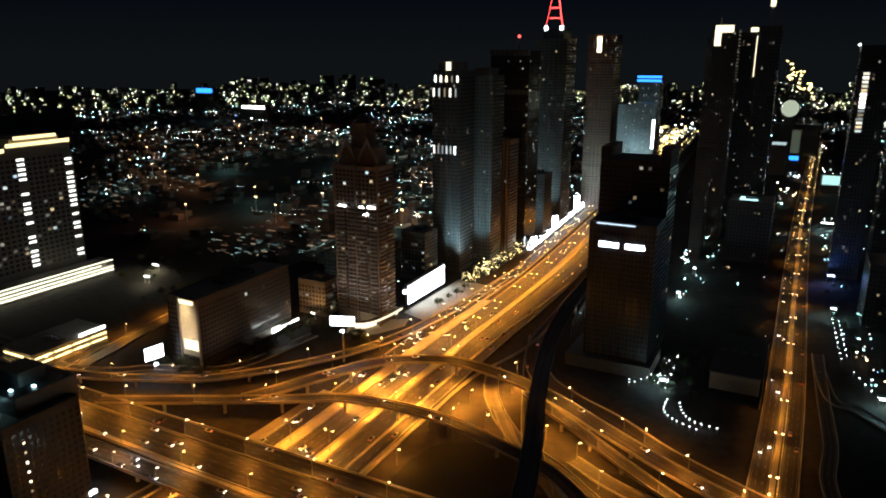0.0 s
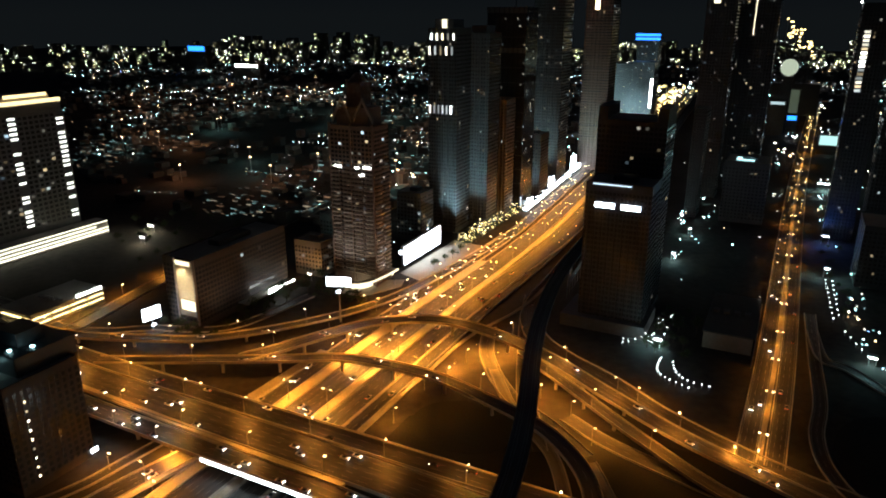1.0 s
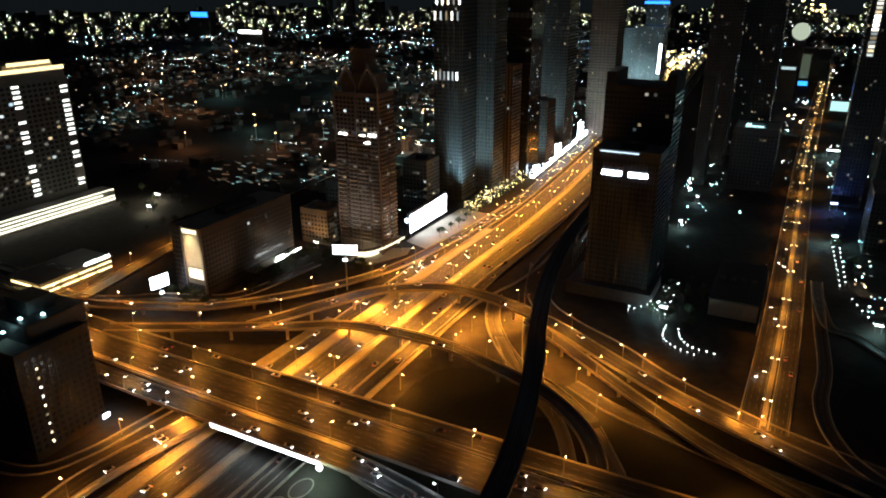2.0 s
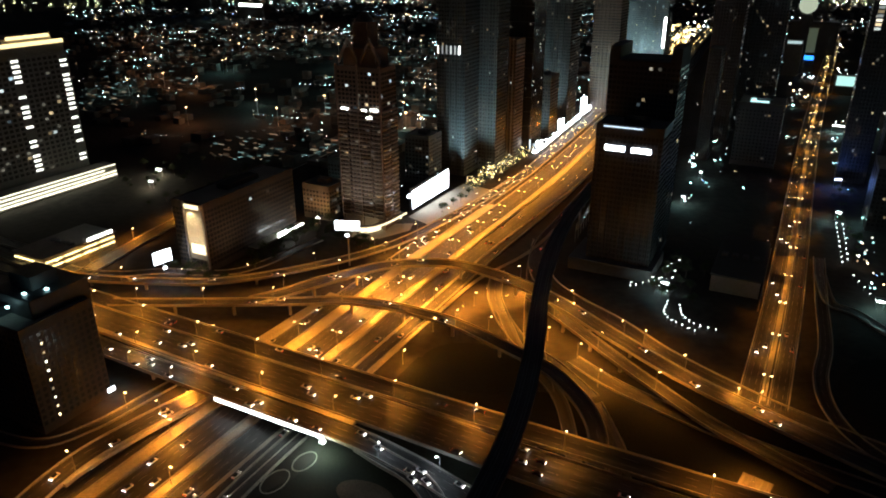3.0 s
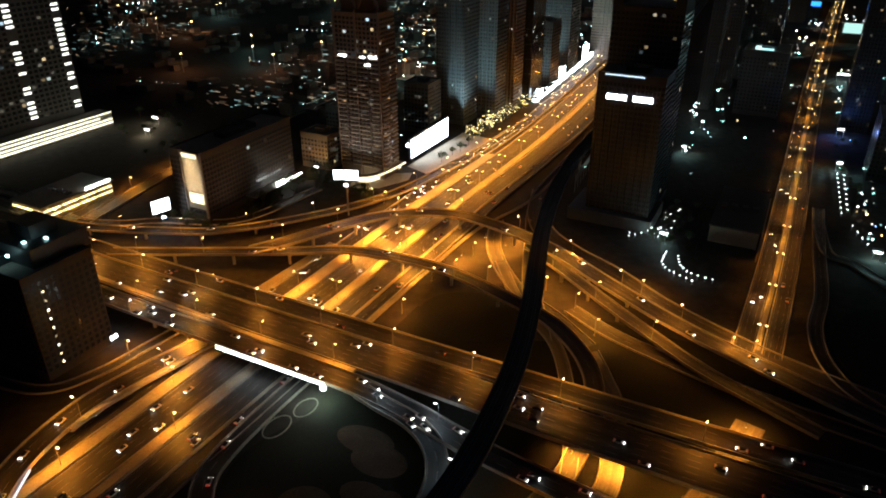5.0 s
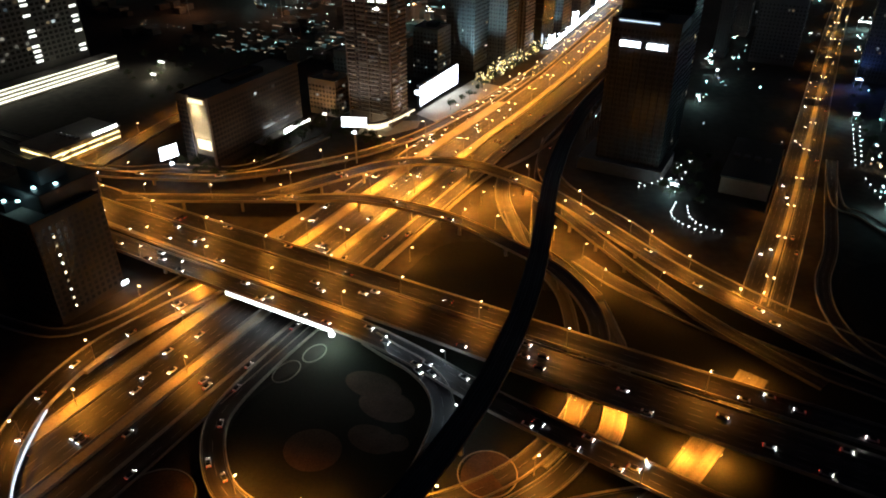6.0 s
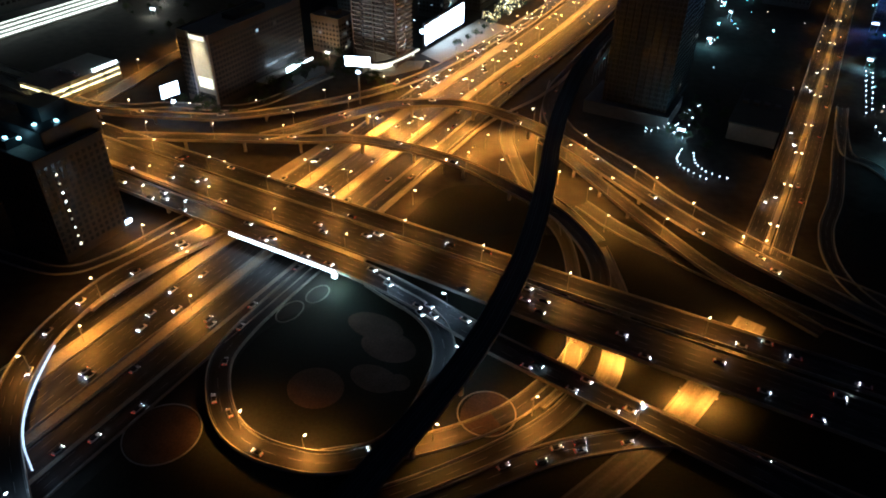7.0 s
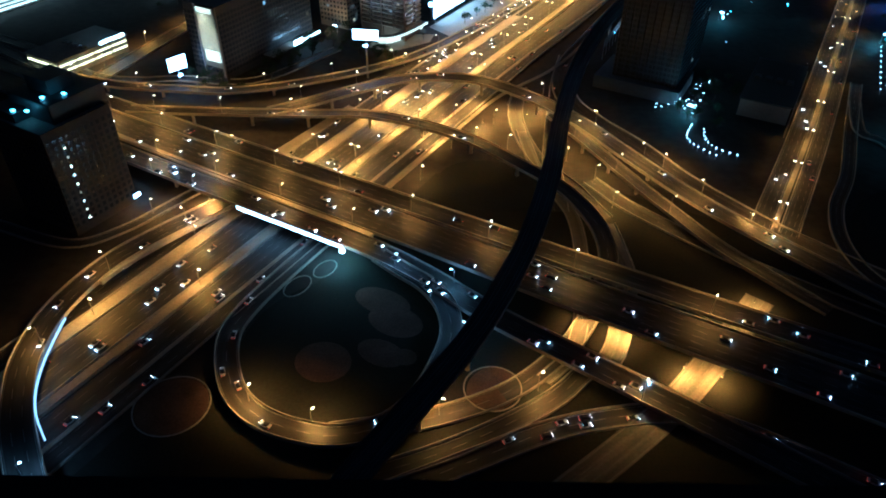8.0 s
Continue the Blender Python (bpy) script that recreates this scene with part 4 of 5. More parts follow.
part("edge_light", boxes((-267, -262.5, 1439, 1439.6, 40, 96)), COLD_STRIP, TOWERS[8])
for z in (164, 172):
    part("blue_band", boxes((-336, -284, 1599, 1599.6, z, z + 5)), BLUE_SIGN, TOWERS[9])
bm = bmesh.new()
rod(bm, -110, 1015, 240, 266, 5, 0.5)
part("spire", bm, STONE, TOWERS[10])
part("spire_light", boxes((-112, -108, 1009, 1009.6, 244, 252)), WARM_PANEL, TOWERS[10])
part("corner_light", boxes((-104, -84, 901, 901.7, 243, 251)), WARM_PANEL, TOWERS[11])
part("corner_light", boxes((-104, -97, 901, 901.7, 228, 243)), WARM_PANEL, TOWERS[11])
part("light_strip", boxes((-62.5, -58.5, 959, 959.6, 192, 240)), WARM_PANEL, TOWERS[12])
part("head_light", boxes((-70, -58, 959, 959.7, 245, 250)), WARM_PANEL, TOWERS[12])
bm = bmesh.new()
rod(bm, -44, 870, 248, 284, 1.0, 0.5)
part("mast", bm, STEEL, TOWERS[13])
part("mast_light", soft_box(-46.5, -41.5, 868, 872, 268, 276, 0.5), WARM_PANEL, TOWERS[13])
for k, tw in ((0, TOWERS[15]), (1, TOWERS[16])):
    v = (47, 80)[k]
    for r in range(15):
        part("stair_window", boxes((v - 2.5, v + 2.5, (780.2, 744.2)[k], (780.8, 744.8)[k], 146 + r * 3.8, 148.4 + r * 3.8)), LIT_ONE, tw)
part("roof_line_light", boxes((38.5, 39.1, 783, 810, 226, 227.5)), COLD_STRIP, TOWERS[15])
part("roof_light", boxes((-52, -34, 812, 830, 66.2, 67)), glow("pale_roof_glow", (0.6, 1.0, 0.95), 1.4), TOWERS[18])

# Fill lights added at the feet of the towers, to brighten their fronts.
def facade_floodlight(v, u, z, aim, power, color):
    top = thing("facade_floodlight", "added fill light brightening the front it faces", "floodlight", v, u, 0, group="facade floodlights")
    part("post", boxes((-0.2, 0.2, -0.2, 0.2, 0, z)), STEEL, top)
    part("housing", soft_box(-0.8, 0.8, -0.5, 0.5, z, z + 0.9, 0.15), DARK, top)
    la = bpy.data.lights.new("facade_fill_bulb", "SPOT")
    la.energy, la.color, la.spot_size, la.spot_blend, la.shadow_soft_size = power, color, radians(80), 1.0, 0.6
    lo = new("bulb", la)
    lo.parent = top
    lo.matrix_basis = look((0, 0.6, z + 1.2), (aim[0] - v, aim[1] - u, aim[2]))


COLD = (0.68, 1.0, 0.96)
for v, u, aim, pw in ((-318, 600, (-316, 627, 90), 60000), (-290, 612, (-292, 662, 95), 60000), (-285, 690, (-290, 737, 80), 45000), (-300, 838, (-292, 872, 90), 60000),
                      (-266, 935, (-262, 1000, 80), 50000), (-330, 1400, (-320, 1500, 70), 160000), (-280, 1380, (-285, 1440, 70), 120000), (-306, 1540, (-306, 1600, 90), 140000),
                      (-300, 775, (-284, 800, 40), 20000)):
    facade_floodlight(v, u, 6, aim, pw * 3.6, COLD)
# Warm fill lights added for the hotel and the peaked tower.
for u in (352, 400):
    facade_floodlight(-338, u, 5, (-362, u, 26), 7000, (1.0, 0.62, 0.36))
for v, u in ((-327, 438), (-303, 436), (-281, 470)):
    facade_floodlight(v, u, 5, (-313, 468, 75), 22000, (1.0, 0.86, 0.7))

# Glowing shopfronts and signs by the service road.
rnd = random.Random(11)
for k, (u, w, h) in enumerate([(742, 8, 6), (756, 9, 14), (775, 18, 6), (800, 20, 7), (826, 18, 8), (850, 10, 20), (868, 16, 8), (895, 22, 8), (930, 26, 9), (968, 12, 26), (990, 24, 10), (1030, 34, 12)]):
    sf = thing("lit_showroom", "showroom front glowing cold white by the road", "shop", -262 - max(0, u - 740) * 0.055, u, 0, group="lit showrooms")
    part("wall", boxes((-5, -0.5, -w / 2, w / 2, -0.3, h)), GREY, sf)
    part("shopfront", boxes((-0.5, 0, -w / 2 + 1, w / 2 - 1, 2, h - 1)), SHOWROOM, sf)
    part("end_window", boxes((-4.6, -0.6, -w / 2 - 0.3, -w / 2, 2, h - 1)), SHOWROOM, sf)
for u, z, a in ((1010, 30, 5),):
    rs = thing("red_sign", "small red glowing sign on a post", "sign", -262, u, 0)
    part("post", boxes((-0.5, 0.5, 0, 1, 0, z)), STEEL, rs)
    part("sign_face", boxes((-a, a, -0.6, 0, z, z + 3)), RED_SIGN, rs)


# ---------------------------------------------------------------- the town beyond
def town():
    rnd = random.Random(3)
    vs, fs = [], []
    lv, lf = [], []

    def add(V, F, v0, v1, u0, u1, z0, z1):
        b = len(V)
        V.extend(((v0, u0, z0), (v1, u0, z0), (v1, u1, z0), (v0, u1, z0), (v0, u0, z1), (v1, u0, z1), (v1, u1, z1), (v0, u1, z1)))
        F.extend(tuple(b + i for i in f) for f in ((4, 5, 6, 7), (0, 1, 5, 4), (1, 2, 6, 5), (3, 0, 4, 7), (2, 3, 7, 6)))

    def spot(v, u, z, s):
        add(lv, lf, v - s, v + s, u - s, u + s, z - s * 0.8, z + s * 0.8)

    def blocked(v, u):
        return -345 < v < 130 and u < 2300 or (u < 560 and v > -760)

    for v in range(-3400, 2600, 44):
        for u in range(430, 3900, 52):
            if blocked(v, u) or (v > 0 and u < 500):
                continue
            d = math.hypot(v, u)
            if abs(v) > u * 1.25 + 250:
                continue
            dens = max(0.05, 0.6 + 0.9 * noise.noise(Vector((v * 0.003, u * 0.003, 0.3))) + 0.7 * noise.noise(Vector((v * 0.012, u * 0.012, 4.3))))
            if rnd.random() > dens:
                continue
            for k in range(2):
                a, b = v + rnd.uniform(-16, 16), u + rnd.uniform(-18, 18)
                w, l, h = rnd.uniform(4, 9), rnd.uniform(4, 10), rnd.choice((5, 6, 7, 8, 9, 14))
                add(vs, fs, a - w, a + w, b - l, b + l, -0.3, h)
            many = min(3.2, 2.6 * dens * (1050 / d) ** 1.55) * (0.6 if v < -0.85 * u and d < 1500 else 1.55 if v > -0.72 * u else 0.9)
            for q in range(int(many + rnd.random())):
                s = d * rnd.choice((0.00018, 0.00022, 0.00028, 0.00034, 0.00042, 0.0006))
                x, y = v + rnd.uniform(-20, 20), u + rnd.uniform(-24, 24)
                spot(x, y, rnd.uniform(6, 14), s)
                if rnd.random() < 0.17:
                    # a row of lights along a street
                    a, step = rnd.choice((0.1, 0.25, -0.15, 1.4)), rnd.uniform(4, 10) * d / 1100
                    for i in range(rnd.randint(3, 11)):
                        spot(x + math.cos(a) * i * step, y + math.sin(a) * i * step + rnd.uniform(-1, 1), 8, s * rnd.uniform(0.5, 0.85))
    for k in range(300):
        u = rnd.uniform(520, 2300)
        v = rnd.choice((rnd.uniform(40, 0.16 * u + 40), rnd.uniform(-150, -2), rnd.uniform(-345, -290), rnd.uniform(-345, -290)))
        d = math.hypot(v, u)
        spot(v, u, rnd.uniform(3, 22), d * rnd.choice((0.0003, 0.0004, 0.0005, 0.0008)))
    # Yard and street lights between the towers and beside the avenue.
    for v, u, n, r in ((-96, 806, 6, 8), (-96, 768, 7, 8), (-74, 792, 5, 6), (-88, 875, 5, 6), (-72, 690, 5, 7), (-82, 640, 7, 6), (46, 1035, 8, 9), (43, 949, 6, 8), (40, 880, 6, 6), (40, 823, 5, 5),
                       (67, 1103, 5, 10), (91, 1123, 5, 10), (-8, 936, 5, 8), (-4, 1434, 8, 16), (-10, 1250, 8, 20), (60, 560, 9, 9), (66, 520, 9, 9), (70, 480, 7, 8), (62, 600, 6, 8), (-40, 900, 6, 18), (60, 1500, 8, 30), (-30, 1150, 10, 30), (64, 650, 5, 8)):
        for i in range(n):
            spot(v + rnd.uniform(-r, r) * 0.7, u + rnd.uniform(-r, r) * 1.8, rnd.uniform(3, 9), math.hypot(v, u) * rnd.choice((0.0004, 0.0006, 0.0009)))
    # Dim glowing strips added to imitate lit walls and haze over the town.
    hv, hf = [], []
    for k in range(2600):
        u = 560 + 2700 * rnd.random() ** 1.5
        v = rnd.uniform(-1.2 * u - 150, -350)
        if blocked(v, u) or noise.noise(Vector((v * 0.003, u * 0.003, 0.3))) < -0.05:
            continue
        w, z, h = rnd.uniform(0.6, 3.6) * (1 + u / 2500), rnd.uniform(3, 9), rnd.uniform(0.3, 0.8) * (1 + u / 1500)
        add(hv, hf, v - w, v + w, u, u + 0.6 + w * rnd.choice((0.0, 0.0, 0.7)), z, z + h)
    me = bpy.data.meshes.new("house_windows")
    me.from_pydata(hv, [], hf)
    me.materials.append(HOUSE_GLINT)
    tagged(new("house_windows", me), "dim glowing strips for the lit walls and haze of the low town", "windows", kind="stuff").matrix_basis = GRID
    me = bpy.data.meshes.new("town_houses")
    me.from_pydata(vs, [], fs)
    me.materials.append(TOWN)
    ob = tagged(new("town_houses", me), "dark low town spreading to the horizon", "houses", kind="stuff")
    ob.matrix_basis = GRID
    me = bpy.data.meshes.new("town_lights")
    me.from_pydata(lv, [], lf)
    me.materials.append(TOWN_LIGHTS)
    ob = tagged(new("town_lights", me), "scattered lights of the night town", "lights", kind="stuff")
    ob.matrix_basis = GRID
    # The far skyline.
    fv, ff, gv, gf = [], [], [], []
    for k in range(520):
        az = rnd.uniform(-1.15, 0.35)
        d = rnd.uniform(3300, 4700)
        v, u = d * math.sin(az), d * math.cos(az)
        tall = max(0.0, noise.noise(Vector((az * 3.1, 1.7, 0)))) * 90 + (70 if -0.75 < az < -0.44 else 40)
        h = rnd.uniform(15, 40) + rnd.random() ** 2 * tall
        w = rnd.uniform(12, 30)
        add(fv, ff, v - w, v + w, u - w, u + w, -1, h)
        for i in range(rnd.randint(3, 11)):
            s = rnd.choice((1.3, 1.8, 2.6))
            x, z = v + rnd.uniform(-w, w), rnd.uniform(0.2, 1.0) * h
            add(gv, gf, x - s, x + s, u - w - 3, u - w - 1, z - s * rnd.uniform(0.6, 2.2), z + s)
    for nm, V, F, mt, lb in (("far_skyline", fv, ff, TOWN, "distant dark skyline"), ("far_skyline_lights", gv, gf, GREEN_LIGHTS, "yellow-green lights of the distant skyline")):
        me = bpy.data.meshes.new(nm)
        me.from_pydata(V, [], F)
        me.materials.append(mt)
        tagged(new(nm, me), lb, "skyline", kind="stuff").matrix_basis = GRID
    # Lines of far traffic on the highway and the avenue.
    tv, tf = [], []
    for k in range(420):
        u = 640 + 1650 * rnd.random() ** 1.3
        v = rnd.choice((-250, -246, -253, -243, -233, -224, -205, -194)) - max(0, u - 690) * 0.055
        s = max(0.3, u * 0.0005)
        add(tv, tf, v - s, v + s, u - s, u + s, 0.4, 0.4 + 1.6 * s)
    for k in range(130):
        u = 1400 + 900 * rnd.random()
        v = -300 - (u - 1400) * 0.055 + rnd.choice((-38, -30, 22, 30, 0)) + rnd.uniform(-6, 6)
        s = u * rnd.choice((0.0005, 0.0008, 0.0012))
        add(tv, tf, v - s, v + s, u - s, u + s, 1, 1 + 3 * s)
    for k in range(120):
        u = 700 + 1250 * rnd.random()
        v = rnd.choice((2, 7, 17)) + max(0, u - 800) * 0.024
        s = max(0.25, u * 0.00042)
        add(tv, tf, v - s, v + s, u - s, u + s, 0.4, 0.4 + 1.6 * s)
    me = bpy.data.meshes.new("far_traffic")
    me.from_pydata(tv, [], tf)
    me.materials.append(GOLD_LIGHTS)
    tagged(new("far_traffic", me), "headlights of the far traffic", "traffic", kind="stuff").matrix_basis = GRID
    # Trees by the towers, strung with gold lights.
    sv, sf = [], []
    for k in range(420):
        u = 590 + 165 * rnd.random()
        v, s = -272 + rnd.uniform(-14, 5), rnd.uniform(0.18, 0.42)
        z = 1 + 8 * rnd.random()
        add(sv, sf, v - s, v + s, u - s, u + s, z, z + 1.8 * s)
    me = bpy.data.meshes.new("gold_tree_lights")
    me.from_pydata(sv, [], sf)
    me.materials.append(GOLD_LIGHTS)
    tagged(new("gold_tree_lights", me), "gold string lights in the roadside trees", "lights", kind="stuff").matrix_basis = GRID
    # Fill lights added at random inside the town, in place of its street lighting.
    for col, pw, n in (((1.0, 0.4, 0.14), 15000, 26), ((0.5, 1.0, 0.88), 8000, 26)):
        la = bpy.data.lights.new("town_fill_bulb", "POINT")
        la.energy, la.color, la.shadow_soft_size = pw, col, 1.5
        for k in range(n):
            u = rnd.uniform(620, 1900)
            v = rnd.uniform(-1.15 * u - 100, -420)
            tl = thing("town_floodlight", "tall mast added with a fill light for the town", "floodlight", v, u, 0, group="town floodlights")
            bm = bmesh.new()
            rod(bm, 0, 0, 0, 24, 0.4, 0.25)
            part("mast", bm, STEEL, tl)
            part("head", soft_box(-1.2, 1.2, -0.6, 0.6, 24, 25, 0.2), TOWN_LIGHTS, tl)
            lo = new("bulb", la)
            lo.parent = tl
            lo.matrix_basis = pose(0, 0, 23)


town()


def far_sign(name, label, v, u, w, z, h, material, category="sign"):
    top = thing(name, label, category, v, u, 0)
    part("building", boxes((-w * 0.6, w * 0.6, 0, 24, -0.5, z)), TOWN, top)
    part("light_band", boxes((-w / 2, w / 2, -1.2, -0.2, z - h, z)), material, top)


far_sign("blue_lit_hall", "distant hall with a blue-lit top", -2140, 2110, 84, 98, 18, BLUE_SIGN)
far_sign("white_lit_hall", "distant hall with a white-lit front", -1750, 1950, 100, 50, 9, COLD_STRIP)
far_sign("gold_lit_pier", "distant long front lit in gold", -3330, 1880, 190, 52, 7, WARM_PANEL)
far_sign("white_lit_roof", "distant roof lit in white", -560, 1240, 30, 38, 6, COLD_STRIP)
far_sign("pale_lit_roof", "low roof lit in pale green beside the avenue", 54, 1290, 32, 30, 15, glow("pale_green_glow", (0.6, 1.0, 0.85), 0.9))
far_sign("white_lit_roof", "distant roof lit in white", -36, 1462, 24, 62, 5, glow("dim_white_glow", (0.75, 0.95, 0.9), 0.6))
far_sign("dim_lit_office", "distant office with a dim green lit front", -12, 1540, 20, 78, 44, glow("dim_green_glow", (0.35, 0.42, 0.25), 0.16))
far_sign("blue_lit_porch", "low blue-lit porch of a distant office", -12, 1525, 22, 30, 8, BLUE_SIGN)
gb = thing("lit_globe", "pale glowing globe on a low roof", "globe", -26, 1500, 14)
part("base", boxes((-9, 9, -8, 8, -14.5, 92)), DARK, gb)
bm = bmesh.new()
bmesh.ops.create_icosphere(bm, subdivisions=3, radius=15.5)
bmesh.ops.translate(bm, verts=bm.verts, vec=(0, 0, 108))
part("globe", bm, glow("globe_glow", (0.85, 0.92, 0.62), 0.5), gb, smooth=True)
rg = thing("ring_light", "thin dim red ring of light on a roof", "light", 92, 700, 96)
part("mast", boxes((-1, 1, -1, 1, -96, 40)), BLACK, rg)
bm = sweep([Vector((24 * math.cos(i * math.pi / 24), 24 * math.sin(i * math.pi / 24), 40)) for i in range(49)], band(-0.35, 0.35, -0.35, 0.35))
part("ring", bm, glow("ring_glow", (0.9, 0.35, 0.25), 0.35), rg)
gv = random.Random(17)
gc = thing("gold_lit_crest", "curling gold lights on a far roof", "building", -24, 1780, 0)
part("wall", boxes((-36, 60, 0, 30, -0.5, 70)), DARK, gc)
for k in range(44):
    a = k / 43
    v, z = -24 + 62 * a + 8 * math.sin(a * 19) + gv.uniform(-3, 3), 194 - 56 * a + 11 * math.cos(a * 15) + gv.uniform(-4, 4)
    part("light_post", boxes((v - 0.4, v + 0.4, 0.1, 0.9, 70, z)), DARK, gc)
    part("gold_light", soft_box(v - 1.7, v + 1.7, -1.5, 0, z - 1.4, z + 1.4, 0.3), GOLD_STRIP, gc)


# ---------------------------------------------------------------- cars
def car_kind(paint, label):
    top = thing("car", label, "car", group="cars on the roads")
    bm = soft_box(-0.92, 0.92, -2.3, 2.3, 0.32, 0.95, 0.16)
    part("body", bm, paint, top)
    bm = boxes((-0.84, 0.84, -1.5, 1.1, 0.93, 1.5))
    for q in bm.verts:
        if q.co.z > 1.2:
            q.co.x *= 0.82
            q.co.y = q.co.y * 0.72 - 0.1
    bmesh.ops.bevel(bm, geom=bm.edges[:], offset=0.08, segments=2, affect="EDGES")
    part("cabin", bm, GLASS, top)
    bm = bmesh.new()
    rod(bm, 0, 0, -0.12, 0.12, 0.34, n=12)
    bmesh.ops.rotate(bm, verts=bm.verts, matrix=Matrix.Rotation(radians(90), 3, "Y"))
    me = mesh_of("wheel", bm, RUBBER)
    for x in (-0.82, 0.82):
        for y in (-1.4, 1.45):
            child("wheel", me, top, x, y, 0.34)
        part("headlight", soft_box(x * 0.78 - 0.2, x * 0.78 + 0.2, 2.22, 2.4, 0.58, 0.84, 0.04), HEADLIGHT, top)
        part("tail_light", soft_box(x * 0.8 - 0.2, x * 0.8 + 0.2, -2.36, -2.24, 0.6, 0.84, 0.03), TAILLIGHT, top)
    return top


KINDS = [car_kind(p, "%s car with its lamps lit" % n) for p, n in zip(PAINTS, ("white", "silver", "black", "sand-coloured"))]
USED = set()


def put_car(v, u, z, rz):
    k = CARS.choice((0, 0, 0, 1, 1, 2, 3))
    m = GRID @ pose(v, u, z, 0, 0, rz)
    if k not in USED:
        USED.add(k)
        KINDS[k].matrix_basis = m
    else:
        copy_thing(KINDS[k], m)


CARS = random.Random(21)


def traffic(line, lanes, up, every, start=0, end=None, toward=True):
    """Cars along a road's line, in its lanes; toward: driving against the line's direction."""
    sd = sides(line)
    n = len(line) if end is None else min(end, len(line))
    for a in lanes:
        i = start + CARS.random() * every
        while i < n - 1:
            k = int(i)
            p = line[k].lerp(line[k + 1], i - k) + sd[k] * a
            d = line[k + 1] - line[k]
            rz = math.degrees(math.atan2(-d.x, d.y)) + (180 if toward else 0)
            put_car(p.x, p.y, p.z + up, rz)
            i += every * CARS.uniform(0.35, 1.9)


traffic(hw_w, (-6, -2, 2, 6), 0.07, 14, 26, 130)
traffic(service_w, (-4, 0, 4), 0.07, 14, 4, 66)
traffic(service_w, (-4, 0, 4), 0.07, 5, 66, 120)
traffic(hw_e, (-9, -5, -1, 6, 9), 0.07, 18, 26, 130, False)
traffic(service_e, (-3, 1), 0.07, 14, 4, 70, False)
traffic(bridge_s, (-8, -4, 0, 4, 8), 0.0, 18, 50, 165, False)
traffic(bridge_n, (-3.5, 0, 3.5), 0.0, 20, 50, 160)
traffic(side_ramp, (-3.5, 0.5, 4), 0.0, 8, 14, 85, False)
traffic(loop_ramp, (-2, 2), 0.0, 12, 2, 50, False)
traffic(left_ramp, (-3.5, 0.5), 0.0, 8, 6, 40, False)
traffic(fly_a, (-2, 2), 0.0, 22, 4, 60, False)
traffic(fly_b, (-2.4, 2.4), 0.0, 20, 4, 100, False)
traffic(ramp_c, (-2, 2), 0.0, 18, 30, 110, False)
traffic(ave_w, (-2, 2), 0.07, 12, 6, 75)
traffic(ave_e, (-2, 2), 0.07, 20, 2, 75, False)
traffic(smooth_line([(70, 198, 0), (20, 200, 0), (-5, 196, 0), (-28, 180, 0), (-46, 162, 0), (-62, 140, 0)]), (-1.8, 1.8), 0.07, 3.6)


# ---------------------------------------------------------------- trees
def tree_kind(height, spread, seed):
    rnd = random.Random(seed)
    top = thing("tree", "dark leafy street tree", "tree", group="street trees")
    bm = bmesh.new()
    rod(bm, 0, 0, -0.2, height * 0.5, 0.22, 0.12)
    for k in range(5):
        a = k * 1.26 + rnd.random()
        ln = [Vector((0, 0, height * 0.35)), Vector((math.cos(a) * spread * 0.4, math.sin(a) * spread * 0.4, height * 0.6)), Vector((math.cos(a) * spread * 0.7, math.sin(a) * spread * 0.7, height * 0.8))]
        sweep(ln, [(-0.07, -0.07), (0.07, -0.07), (0.07, 0.07), (-0.07, 0.07)], bm)
    part("trunk", bm, BARK, top)
    vs, fs = [], []
    for k in range(420):
        a, r = rnd.uniform(0, 6.283), spread * rnd.random() ** 0.5
        lob = 0.75 + 0.35 * math.sin(a * 3 + seed)
        c = Vector((math.cos(a) * r * lob, math.sin(a) * r * lob, height * (0.5 + 0.5 * rnd.random() * (1 - 0.55 * (r / spread) ** 2))))
        e = Euler((rnd.uniform(0, 3), rnd.uniform(0, 3), rnd.uniform(0, 6))).to_matrix()
        s = rnd.uniform(0.18, 0.42)
        b = len(vs)
        vs.extend(c + e @ Vector(q) * s for q in ((-1, 0, 0), (0, -0.55, 0.1), (1, 0, 0), (0, 0.55, 0.1)))
        fs.append((b, b + 1, b + 2, b + 3))
    me = bpy.data.meshes.new("crown")
    me.from_pydata(vs, [], fs)
    me.materials.append(LEAF)
    ob = new("crown", me)
    ob.parent = top
    return top


TREES = [tree_kind(7, 3.2, 1), tree_kind(9, 4.0, 2), tree_kind(6, 3.6, 5)]
rnd = random.Random(8)
spots = []
for k in range(26):
    spots.append((rnd.uniform(-352, -335), 345 + k * 4.2))
for k in range(24):
    spots.append((-330 + k * 2.2 + rnd.uniform(-3, 3), 425 + rnd.uniform(-10, 12)))
for k in range(26):
    spots.append((rnd.uniform(-72, -42), rnd.uniform(440, 520)))
for k in range(20):
    spots.append((-268 + rnd.uniform(-6, 3), 520 + k * 11))
for k in range(40):
    spots.append((rnd.uniform(-620, -470), rnd.uniform(400, 560)))
for k in range(12):
    spots.append((-385 + k * 4, 322 + rnd.uniform(-5, 5)))
for k in range(20):
    spots.append((rnd.uniform(36, 60), 560 + k * 14))
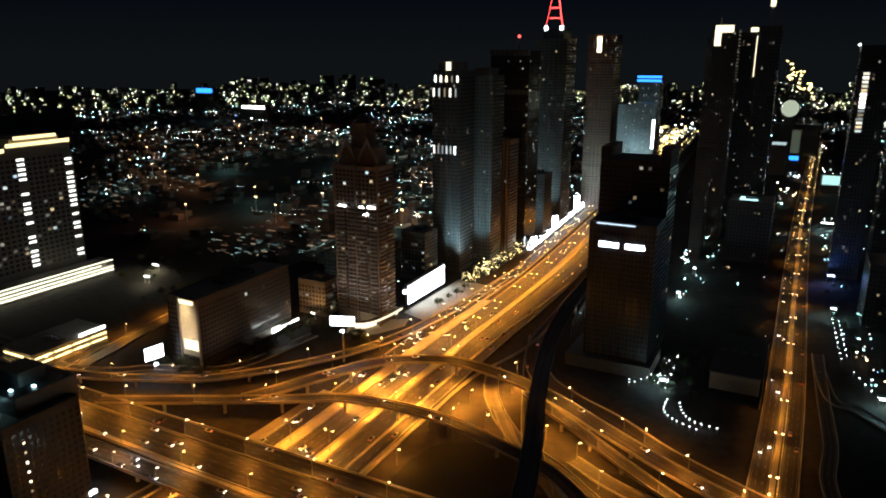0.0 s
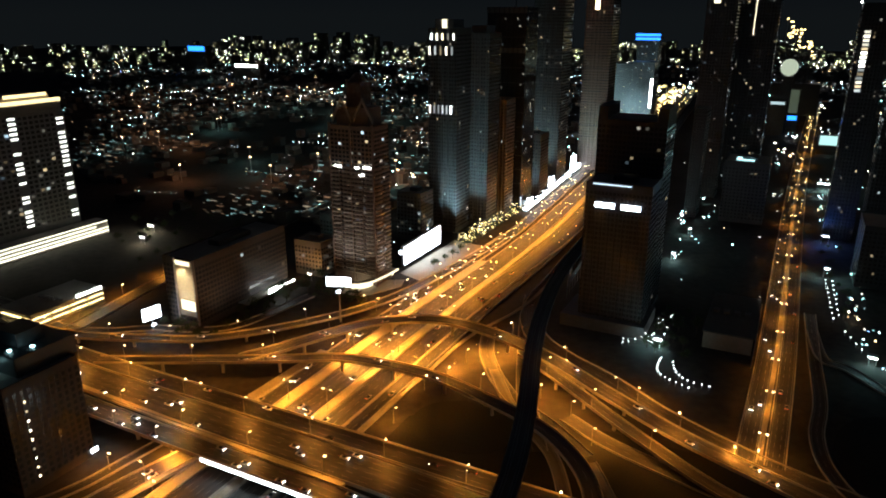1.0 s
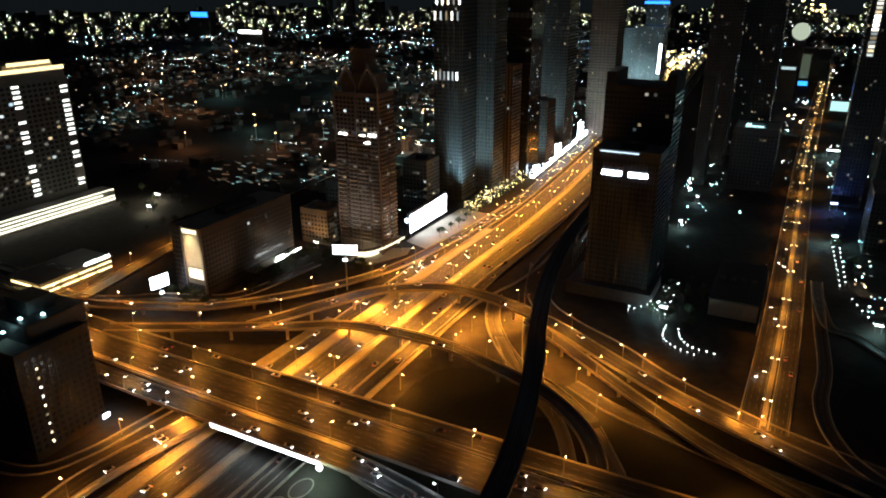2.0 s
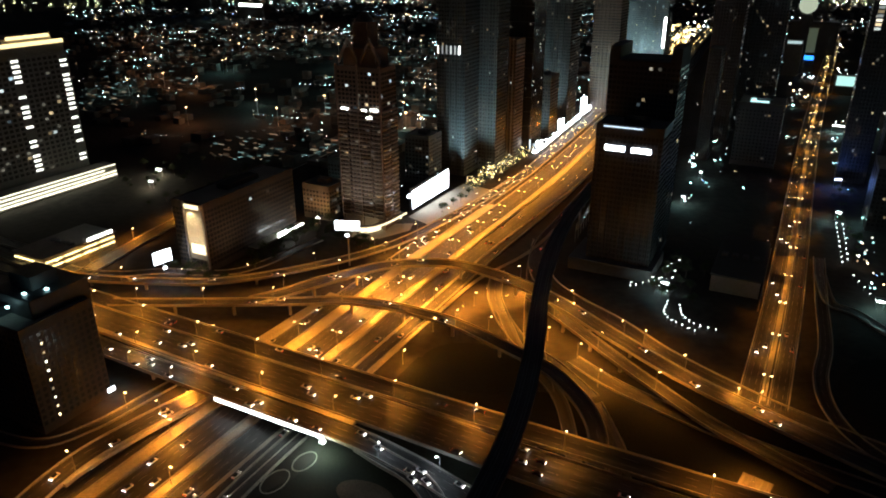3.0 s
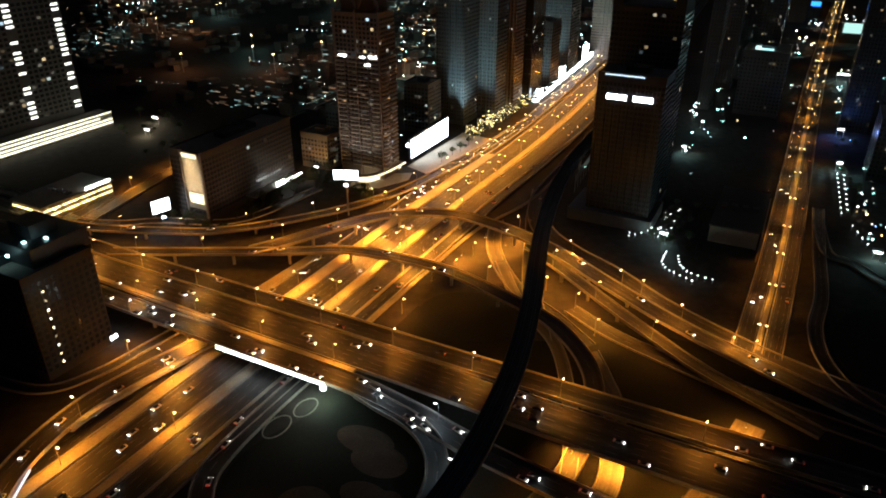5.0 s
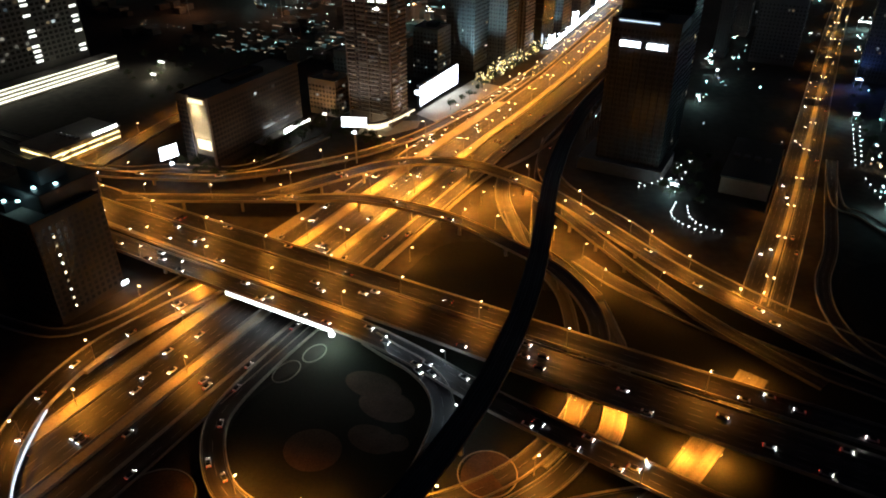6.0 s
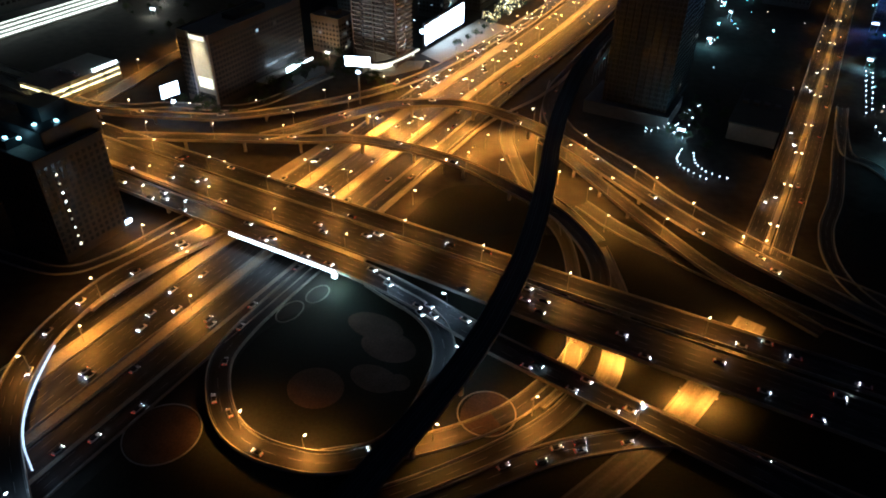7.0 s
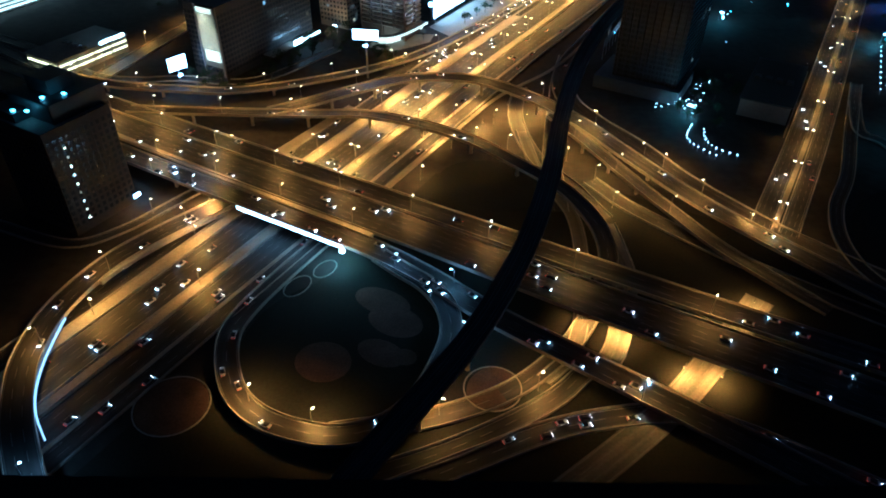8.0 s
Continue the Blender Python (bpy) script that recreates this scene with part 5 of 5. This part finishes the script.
for k, (v, u) in enumerate(spots):
    m = GRID @ pose(v, u, 0, 0, 0, rnd.uniform(0, 360)) @ Matrix.Scale(rnd.uniform(0.8, 1.25), 4)
    if k < 3:
        TREES[k].matrix_basis = m
    else:
        copy_thing(TREES[k % 3], m)


# ---------------------------------------------------------------- small lights on posts
def bollard_kind():
    top = thing("bollard_light", "small white light on a short post", "garden light", group="garden lights")
    bm = bmesh.new()
    rod(bm, 0, 0, 0, 2.6, 0.09)
    part("post", bm, STEEL, top)
    bm = bmesh.new()
    bmesh.ops.create_icosphere(bm, subdivisions=1, radius=0.4)
    bmesh.ops.translate(bm, verts=bm.verts, vec=(0, 0, 3.0))
    part("globe", bm, COLD_STRIP, top)
    return top


gd = bollard_kind()
places = []
for arc in ([(-57, 430, 0), (-56.5, 415, 0), (-50, 405.5, 0), (-35, 398.5, 0)], [(-49, 428, 0), (-45, 415.5, 0), (-37, 407.5, 0), (-24, 405.5, 0)]):
    places += [(p.x, p.y) for p in smooth_line(arc, 3.6)]
places += [(41 + k * 0.5, 640 - k * 11) for k in range(9)] + [(46 + k * 0.4, 638 - k * 11) for k in range(8)] + [(52 + k * 3, 530 - k * 9) for k in range(5)]
places += [(rnd.uniform(-76, -60), rnd.uniform(446, 505)) for k in range(22)]
places += [(-96 + rnd.uniform(-14, 30), 446 + rnd.uniform(-4, 6)) for k in range(5)]
for k, (v, u) in enumerate(places):
    m = GRID @ pose(v, u, 0)
    if k == 0:
        gd.matrix_basis = m
    else:
        copy_thing(gd, m)

# Cold-lit forecourts among the dark towers.
def forecourt(v, u, z, power, color, w):
    top = thing("forecourt_canopy", "small canopy with a bright light, in places added to light the ground", "canopy", v, u, 0)
    for s in (-1, 1):
        part("post", boxes((s * w - 0.2, s * w + 0.2, -0.2, 0.2, 0, z)), STEEL, top)
    part("roof", soft_box(-w - 1, w + 1, 0.4, 5, z, z + 0.6, 0.15), GREY, top)
    part("light_band", boxes((-w, w, -0.3, 0.3, z - 0.9, z)), COLD_STRIP, top)
    la = bpy.data.lights.new("forecourt_bulb", "POINT")
    la.energy, la.color, la.shadow_soft_size = power, color, 0.8
    lo = new("bulb", la)
    lo.parent = top
    lo.matrix_basis = pose(0, -1.5, z)


TEAL = (0.55, 1.0, 0.92)

# Pale strip added for the viaduct's lit side wall where it passes the office tower.
vs_ = thing("viaduct_screen", "pale strip standing for the metro viaduct's lit side wall", "screen")
for k in range(8):
    part("strip_panel", sweep([Vector((-148.2 - 0.75 * (k + q), 508 + 10 * (k + q), 0)) for q in (0, 0.94)], band(4.2, 4.4, 9.5, 15.5)), STONE, vs_)
    part("strip_post", boxes((-144.3 - 0.75 * k, -143.9 - 0.75 * k, 507.6 + 10 * k, 508 + 10 * k, 0, 15.6)), STEEL, vs_)
# Fill light added to whiten the strip.
facade_floodlight(-134, 545, 4, (-146, 545, 12), 5000, (0.9, 0.97, 1.0))
forecourt(-64, 452, 6, 5000, TEAL, 2)
forecourt(-84, 642, 7, 3500, TEAL, 1.5)
forecourt(-82, 730, 7, 3500, TEAL, 1.2)
forecourt(42, 655, 8, 8000, TEAL, 2)
forecourt(42, 760, 8, 8000, (0.15, 0.3, 1.0), 3)
forecourt(44, 1010, 9, 12000, TEAL, 8)
forecourt(66, 486, 6, 3500, TEAL, 2)
# Four canopies added only to light the ground by the blocks and trees.
forecourt(-352, 448, 6, 7000, (1.0, 0.5, 0.16), 2)
forecourt(-352, 486, 6, 5000, TEAL, 2)
forecourt(-585, 488, 7, 9000, (1.0, 0.85, 0.5), 4)
forecourt(-560, 455, 7, 6000, (1.0, 0.85, 0.5), 3)
forecourt(-380, 780, 7, 30000, (1.0, 0.55, 0.2), 5)
forecourt(-356, 700, 7, 14000, (0.2, 0.25, 1.0), 3)

# The viewing deck from which the film is taken: a low dark sill before the camera.
deck = thing("viewing_deck", "dark sill of the tower's viewing deck", "deck")
deck.matrix_basis = pose(0, 0, 0, 0, 0, 2)
part("sill", boxes((-6, 6, 0.28, 0.40, H - 1.1, H - 0.60)), BLACK, deck)
part("tower_wall", boxes((-12, 12, -24, 0.28, -0.5, H - 1.1)), BLACK, deck)
